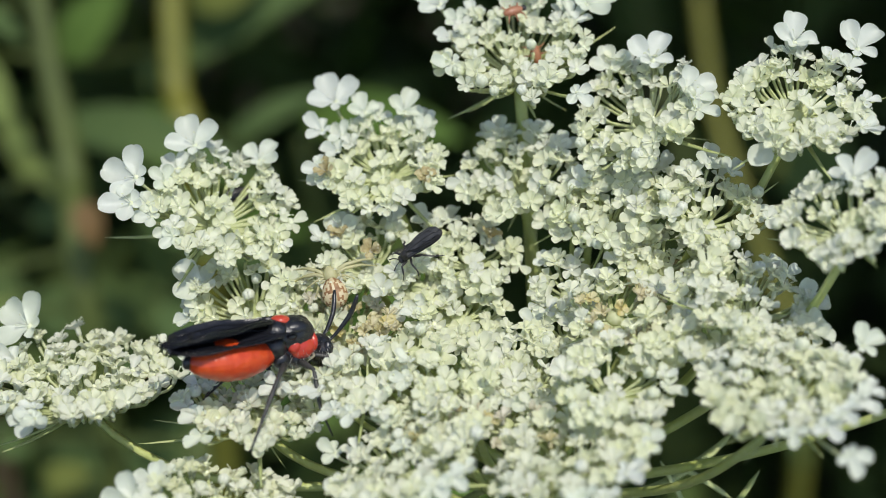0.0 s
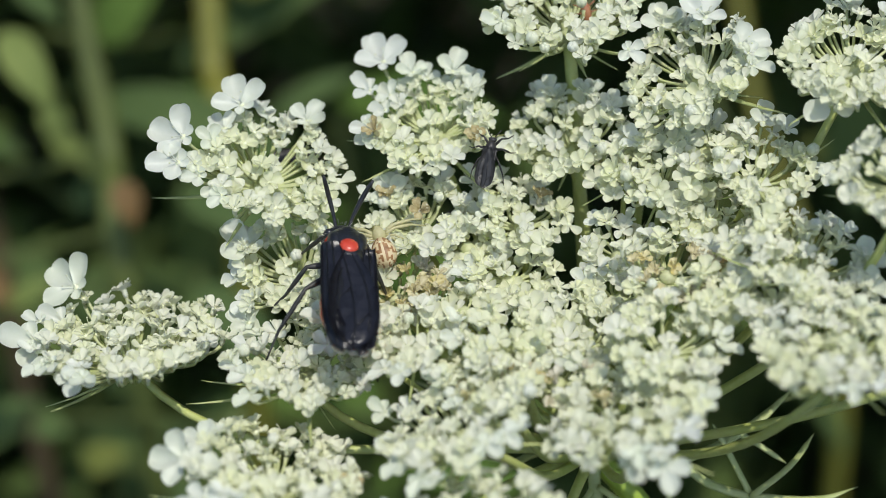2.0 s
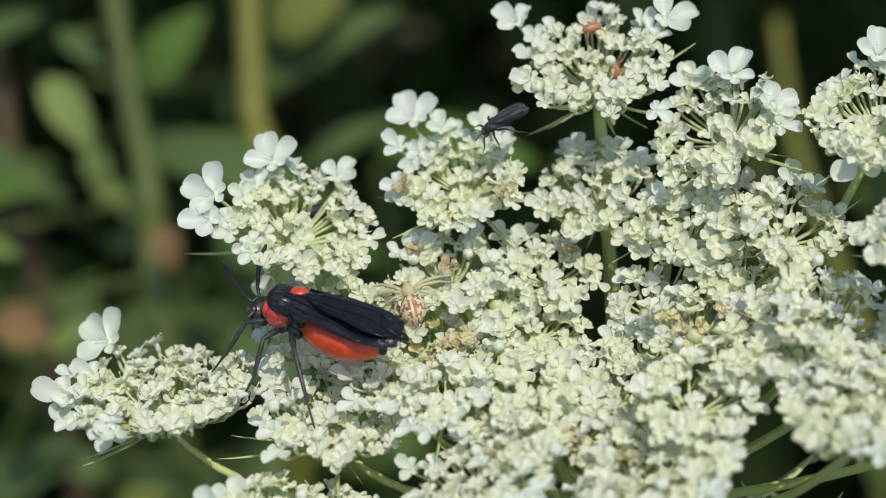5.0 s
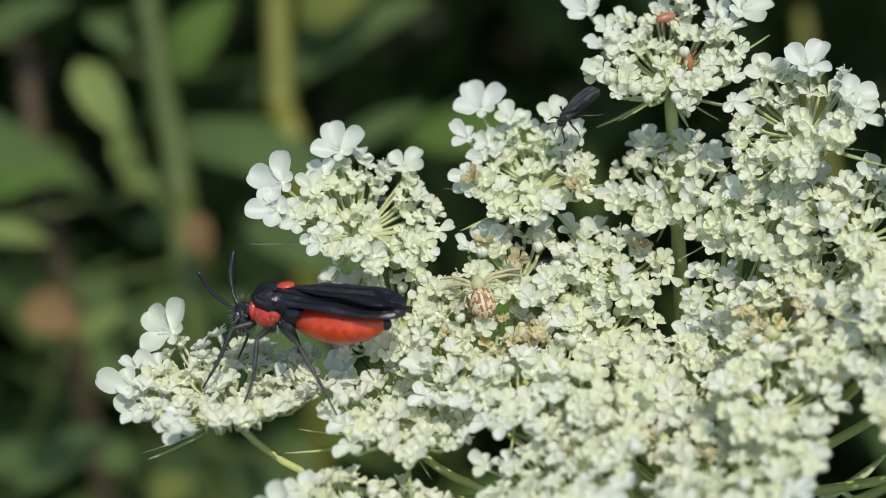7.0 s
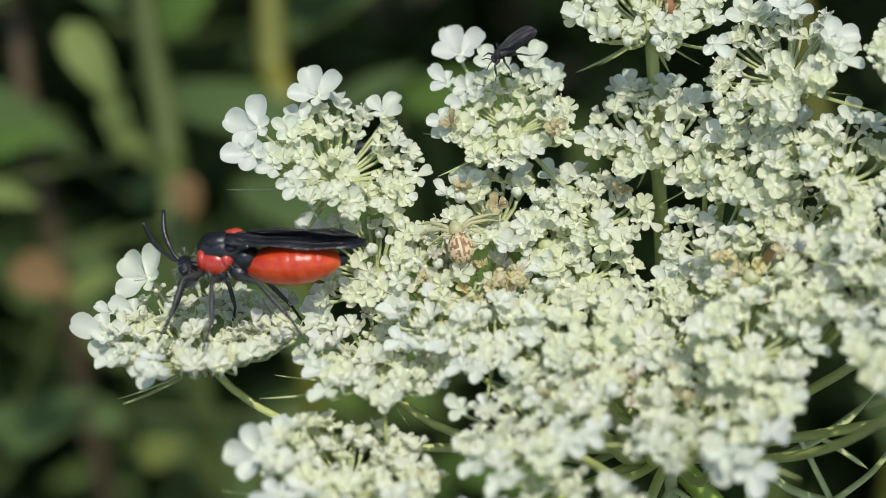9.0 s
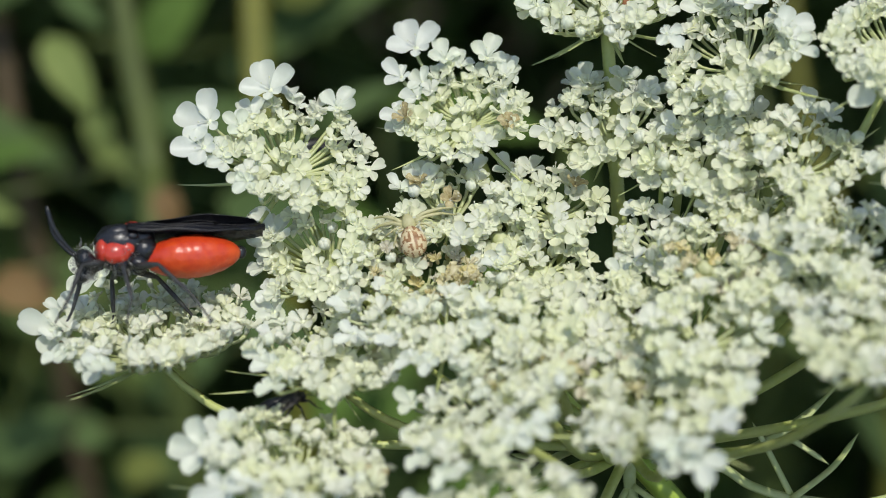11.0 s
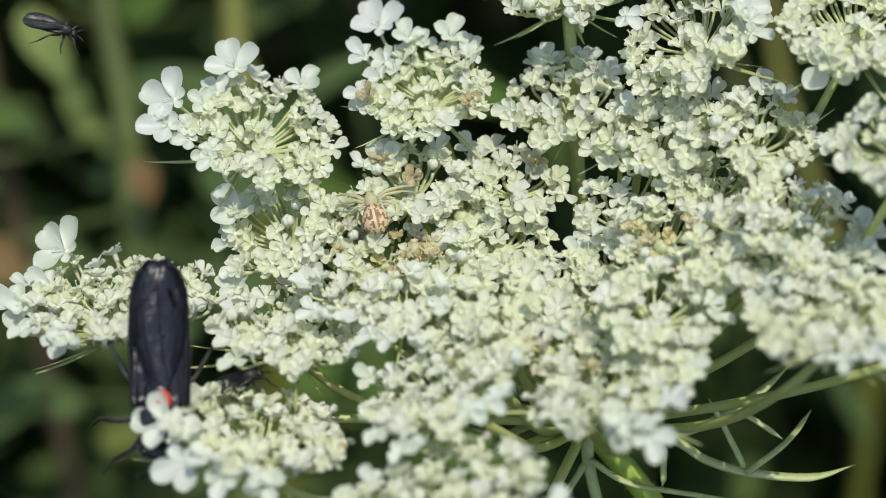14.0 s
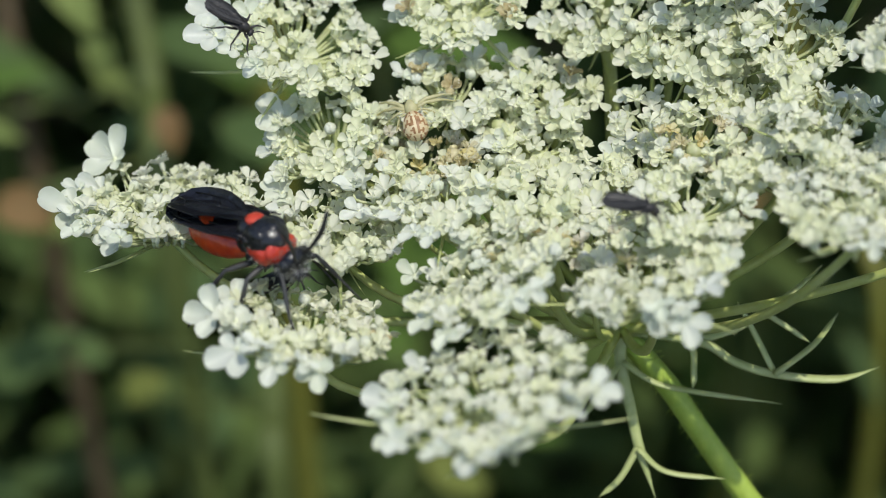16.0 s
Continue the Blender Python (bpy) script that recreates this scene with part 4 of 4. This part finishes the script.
def make_beetle(at):
    b = thing("tiny_bug", at, "tiny pinkish red bug among florets", "insect", "tiny bugs")
    bm = bmesh.new()
    blob(bm, (0, 0, 0.3), (0.75, 0.36, 0.3), None, 10, 12)
    part("body", bm, APHID, b)
    bm = bmesh.new()
    blob(bm, (0.8, 0, 0.28), (0.2, 0.22, 0.2), None, 6, 10)
    part("head", bm, GNAT, b)
    for y in (-1, 1):
        for x in (0.4, 0.0, -0.4):
            limb("leg", [(x, 0.25 * y, 0.25), (x * 1.4, 0.55 * y, 0.35), (x * 1.7, 0.8 * y, 0.0)], [0.05, 0.045, 0.02], APHID, b)
    return b


spider = make_spider(pose(0.00239, 0.08774, 0.73513, -13.7, -41.7, 108.3))
make_beetle(pose(0.01503, 0.10035, 0.74855, 15.4, -7.8, 20.5))
make_beetle(pose(0.01664, 0.09957, 0.74585, 21.7, 64.0, -64.0))
sawfly = make_sawfly()
gnat_one = make_gnat("small dusky black gnat with folded wings")
gnat_two = make_gnat("small black gnat under the outer florets")
gnat_three = make_gnat("small black gnat on a white petal")


def swing(ob, pivot, axis, degrees, rate, phase, still=()):
    """Rows for a leg or antenna that swings to and fro on its insect, resting in the still stretches."""
    p = Vector(pivot) * MM
    rows = []
    for k in range(65):
        t = k * 0.25
        a = 0.25 if any(a <= t <= b for a, b in still) else 1.0
        turn = Matrix.Rotation(radians(degrees) * a * math.sin(2 * math.pi * rate * t + phase), 4, axis)
        rows.append((t, Matrix.Translation(p) @ turn @ Matrix.Translation(-p)))
    walk(ob, rows)


def motions():
    legs = [ob for ob in sawfly.children if ob.name.startswith("leg")]
    for n, ob in enumerate(legs):
        side, pair = (-1, 1)[n // 3], n % 3
        swing(ob, ((0.9, 0.1, -0.7)[pair] * 1.25, 0.55 * side * 1.25, 1.8), "Z", 11, 0.9, math.pi * ((n + n // 3) % 2), ((2.2, 3.4), (6.5, 8.8), (12.4, 13.4)))
    feelers = [ob for ob in sawfly.children_recursive if ob.name.startswith("antenna")]
    for n, ob in enumerate(feelers):
        swing(ob, (2.56, 0.35 * (-1, 1)[n], 3.0), "Y", 13, 0.55, 2.0 * n)

    for ob in sawfly.children:                  # it lifts its folded wings for a while
        if "wing" in ob.name:
            hinge = Matrix.Translation(Vector((-0.4, 0, 4.0)) * MM)
            walk(ob, [(t, hinge @ Matrix.Rotation(radians(a), 4, "Y") @ hinge.inverted()) for t, a in
                      ((0.0, 0.0), (9.2, 0.0), (11.3, 4.0), (11.5, 8.0), (11.7, 0.0), (12.1, 4.0), (12.5, 14.0), (13.0, 8.0), (13.5, 4.0), (14.0, 2.0), (16.0, 0.0))])

    walk(sawfly, [
        (0.0, pose(-0.00025, 0.08031, 0.73262, -19.3, 15.0, 33.4)),
        (0.5, pose(0.00107, 0.08025, 0.73281, -14.7, 8.0, 35.0)),
        (1.0, pose(0.00134, 0.08186, 0.73361, -4.0, -1.8, 29.1)),
        (1.5, pose(0.00143, 0.08362, 0.73376, -10.2, 6.0, 66.3)),
        (2.0, pose(-0.00040, 0.08425, 0.73426, 10.6, -8.4, 93.2)),
        (2.5, pose(-0.00072, 0.08492, 0.73442, 18.7, -5.0, 91.9)),
        (3.0, pose(-0.00149, 0.08478, 0.73422, 18.1, -2.1, 99.1)),
        (3.5, pose(-0.00301, 0.08495, 0.73404, 18.6, 1.0, 104.1)),
        (4.0, pose(-0.00383, 0.08398, 0.73372, 17.7, 3.7, 119.8)),
        (4.2, pose(-0.00414, 0.08409, 0.73381, 18.3, 1.8, 126.3)),
        (6.3, pose(-0.00893, 0.08437, 0.73326, 0.7, 11.5, 153.8)),
        (6.5, pose(-0.00952, 0.08408, 0.73320, 3.7, 10.3, 154.8)),
        (7.0, pose(-0.01073, 0.08371, 0.73354, 17.7, 5.8, 162.5)),
        (7.5, pose(-0.01147, 0.08391, 0.73359, 21.2, 6.7, 163.5)),
        (8.0, pose(-0.01191, 0.08352, 0.73417, 28.5, 0.7, -179.5)),
        (8.5, pose(-0.01209, 0.08356, 0.73404, 30.2, 4.9, -176.6)),
        (9.0, pose(-0.01244, 0.08261, 0.73384, 30.2, 0.8, -179.5)),
        (9.2, pose(-0.01306, 0.08344, 0.73372, 30.2, 4.3, 169.5)),
        (11.3, pose(-0.01682, 0.08178, 0.73415, 44.7, -12.7, -156.0)),
        (11.5, pose(-0.01761, 0.08133, 0.73368, 37.3, -8.9, -145.6)),
        (11.7, pose(-0.01467, 0.08134, 0.73659, 8.5, -50.6, -139.1)),
        (11.9, pose(-0.01526, 0.08078, 0.73630, 21.4, -47.6, -136.7)),
        (12.0, pose(-0.01460, 0.08075, 0.73602, 15.9, -49.5, -124.6)),
        (12.1, pose(-0.01181, 0.08058, 0.73688, 5.9, -55.7, -109.1)),
        (12.2, pose(-0.01154, 0.08032, 0.73681, 3.1, -54.3, -98.9)),
        (12.3, pose(-0.01223, 0.08003, 0.73643, -0.2, -39.9, -103.3)),
        (12.5, pose(-0.01238, 0.07943, 0.73451, 17.7, -23.4, -100.4)),
        (12.7, pose(-0.01256, 0.07960, 0.73436, 16.1, -23.9, -101.5)),
        (12.9, pose(-0.01230, 0.07970, 0.73435, 12.8, -14.2, -105.5)),
        (13.1, pose(-0.01265, 0.07986, 0.73408, 17.8, -15.8, -109.0)),
        (13.5, pose(-0.01365, 0.08034, 0.73388, -7.9, -10.6, -122.0)),
        (13.7, pose(-0.01340, 0.07905, 0.73361, 1.6, -13.1, -98.8)),
        (13.8, pose(-0.01261, 0.07856, 0.73161, 0.8, -18.5, -84.2)),
        (13.9, pose(-0.01066, 0.07665, 0.72918, -5.2, 44.1, -78.6)),
        (14.0, pose(-0.01059, 0.07444, 0.72920, -11.8, 49.8, -87.5)),
        (14.1, pose(-0.00836, 0.07588, 0.72847, 36.6, 25.3, -57.5)),
        (14.2, pose(-0.00732, 0.07640, 0.73057, 61.7, 18.4, -45.9)),
        (14.3, pose(-0.00700, 0.07528, 0.73372, 61.1, 2.9, -43.0)),
        (14.5, pose(-0.00708, 0.07571, 0.73287, 71.9, 10.2, -27.2)),
        (14.8, pose(-0.00902, 0.07660, 0.73131, 31.5, -1.5, -32.9)),
        (15.0, pose(-0.00549, 0.07438, 0.73185, 33.3, -13.7, -41.9)),
        (15.2, pose(-0.00634, 0.07420, 0.73173, 13.7, -14.7, -44.0)),
        (15.5, pose(-0.00549, 0.07401, 0.73178, 8.3, -15.3, -40.8)),
        (16.0, pose(-0.00584, 0.07402, 0.73166, 1.5, -12.1, -43.0)),
    ])
    walk(gnat_one, [
        (0.0, pose(0.00781, 0.08785, 0.73691, -19.8, 33.9, -173.3)),
        (0.5, pose(0.00788, 0.08796, 0.73696, -19.5, 33.1, -172.4)),
        (1.0, pose(0.00745, 0.08797, 0.73691, -19.5, 33.4, -172.6)),
        (1.5, pose(0.00747, 0.08725, 0.73675, -19.7, 17.9, 177.5)),
        (1.8, pose(0.00662, 0.08686, 0.73650, -19.8, 18.0, 177.4)),
        (1.9, pose(0.00962, 0.08901, 0.73893, -18.8, -26.9, 132.5)),
        (2.0, pose(0.00993, 0.09134, 0.73989, -1.3, -41.9, 73.6)),
        (2.1, pose(0.01057, 0.09112, 0.74250, -4.1, -42.6, 81.0)),
        (2.2, pose(0.01115, 0.09377, 0.74350, -4.1, -42.7, 81.1)),
        (2.5, pose(0.01047, 0.09323, 0.74323, -4.2, -43.0, 81.2)),
        (2.6, pose(0.01053, 0.09344, 0.74331, -4.2, -43.1, 81.2)),
        (2.7, pose(0.01087, 0.09490, 0.74391, -14.5, -41.2, 110.9)),
        (2.9, pose(0.00888, 0.09525, 0.74367, -20.0, -29.9, 137.1)),
        (3.0, pose(0.00870, 0.09550, 0.74374, -20.0, -30.0, 137.2)),
        (3.2, pose(0.00639, 0.09721, 0.74357, -19.9, 10.8, 172.9)),
        (3.5, pose(0.00838, 0.09533, 0.74311, -19.5, 19.3, 179.6)),
        (4.0, pose(0.00919, 0.09445, 0.74374, -19.3, 23.3, -177.1)),
        (4.2, pose(0.00893, 0.09443, 0.74370, -19.3, 23.2, -176.9)),
        (6.3, pose(0.00801, 0.09549, 0.74392, -19.1, 30.3, -172.7)),
        (6.5, pose(0.00820, 0.09526, 0.74386, -19.0, 29.8, -172.1)),
        (7.0, pose(0.00851, 0.09506, 0.74381, -18.7, 36.5, -167.3)),
        (7.5, pose(0.00785, 0.09516, 0.74376, -18.6, 36.2, -167.0)),
        (8.0, pose(0.00616, 0.09733, 0.74444, -19.9, 11.5, 173.7)),
        (8.5, pose(0.00572, 0.09656, 0.74398, -18.4, 35.9, -166.5)),
        (9.0, pose(0.00558, 0.09594, 0.74376, -18.9, 31.3, -171.2)),
        (9.2, pose(0.00388, 0.09671, 0.74381, -19.1, 31.7, -171.5)),
        (10.2, pose(-0.00964, 0.13958, 0.76091, -20.6, -17.3, 150.0)),
        (14.0, pose(-0.00396, 0.13543, 0.75973, 28.4, 32.3, -21.9)),
        (14.4, pose(0.00489, 0.09689, 0.72441, 24.5, 30.9, -24.5)),
        (14.5, pose(0.00340, 0.07987, 0.73831, 16.4, 45.5, -56.5)),
        (14.6, pose(-0.00324, 0.08187, 0.74134, 16.4, 35.5, -40.5)),
        (14.7, pose(0.00423, 0.08361, 0.74226, 22.2, 24.3, -1.2)),
        (14.8, pose(0.01227, 0.08052, 0.73996, 22.2, 34.3, -20.2)),
        (14.9, pose(0.01639, 0.07467, 0.73718, 19.4, 11.4, 5.6)),
        (15.0, pose(0.01693, 0.07446, 0.73720, 17.6, 2.5, 12.2)),
        (15.2, pose(0.01554, 0.07384, 0.73683, 24.4, -18.7, 24.1)),
        (15.5, pose(0.01607, 0.07368, 0.73731, 19.9, 13.3, 3.9)),
        (16.0, pose(0.01622, 0.07167, 0.73839, 20.3, 10.5, 2.2)),
    ])
    walk(gnat_two, [                            # it comes from under the flower and stays by the outer florets
        (0.0, pose(0.00900, 0.10200, 0.72700, 13.3, -10.6, 28.8)),
        (9.2, pose(0.00900, 0.10200, 0.72700, 13.3, -10.6, 28.8)),
        (10.2, pose(0.00100, 0.09000, 0.72500, 13.3, -10.6, 60.0)),
        (11.2, pose(-0.00491, 0.07650, 0.72980, 13.3, -10.6, 28.8)),
        (16.0, pose(-0.00491, 0.07650, 0.72980, 13.3, -10.6, 28.8)),
    ])
    walk(gnat_three, [
        (0.0, pose(-0.00300, 0.10000, 0.73350, 20.0, 0.0, 10.0)),
        (13.4, pose(-0.00300, 0.10000, 0.73350, 20.0, 0.0, 10.0)),
        (13.7, pose(-0.02200, 0.11000, 0.73400, 20.0, 10.0, 40.0)),
        (14.0, pose(-0.01863, 0.09752, 0.74248, 20.3, 15.4, 2.3)),
        (14.1, pose(-0.01246, 0.09298, 0.74308, 20.3, 15.4, 2.3)),
        (14.3, pose(-0.01255, 0.09011, 0.74244, 21.3, 10.7, 2.8)),
        (14.5, pose(-0.01199, 0.08951, 0.74239, 23.8, 0.0, 5.0)),
        (14.7, pose(-0.01087, 0.08947, 0.74264, 24.7, -6.5, 6.5)),
        (15.0, pose(-0.00980, 0.08932, 0.74293, 26.1, -8.7, 8.3)),
        (15.2, pose(-0.00885, 0.08901, 0.74297, 25.6, 12.6, -2.0)),
        (15.5, pose(-0.00821, 0.08838, 0.74232, 25.6, 20.6, -8.0)),
        (16.0, pose(-0.00857, 0.08603, 0.74259, 25.6, 30.6, -12.0)),
    ])


motions()
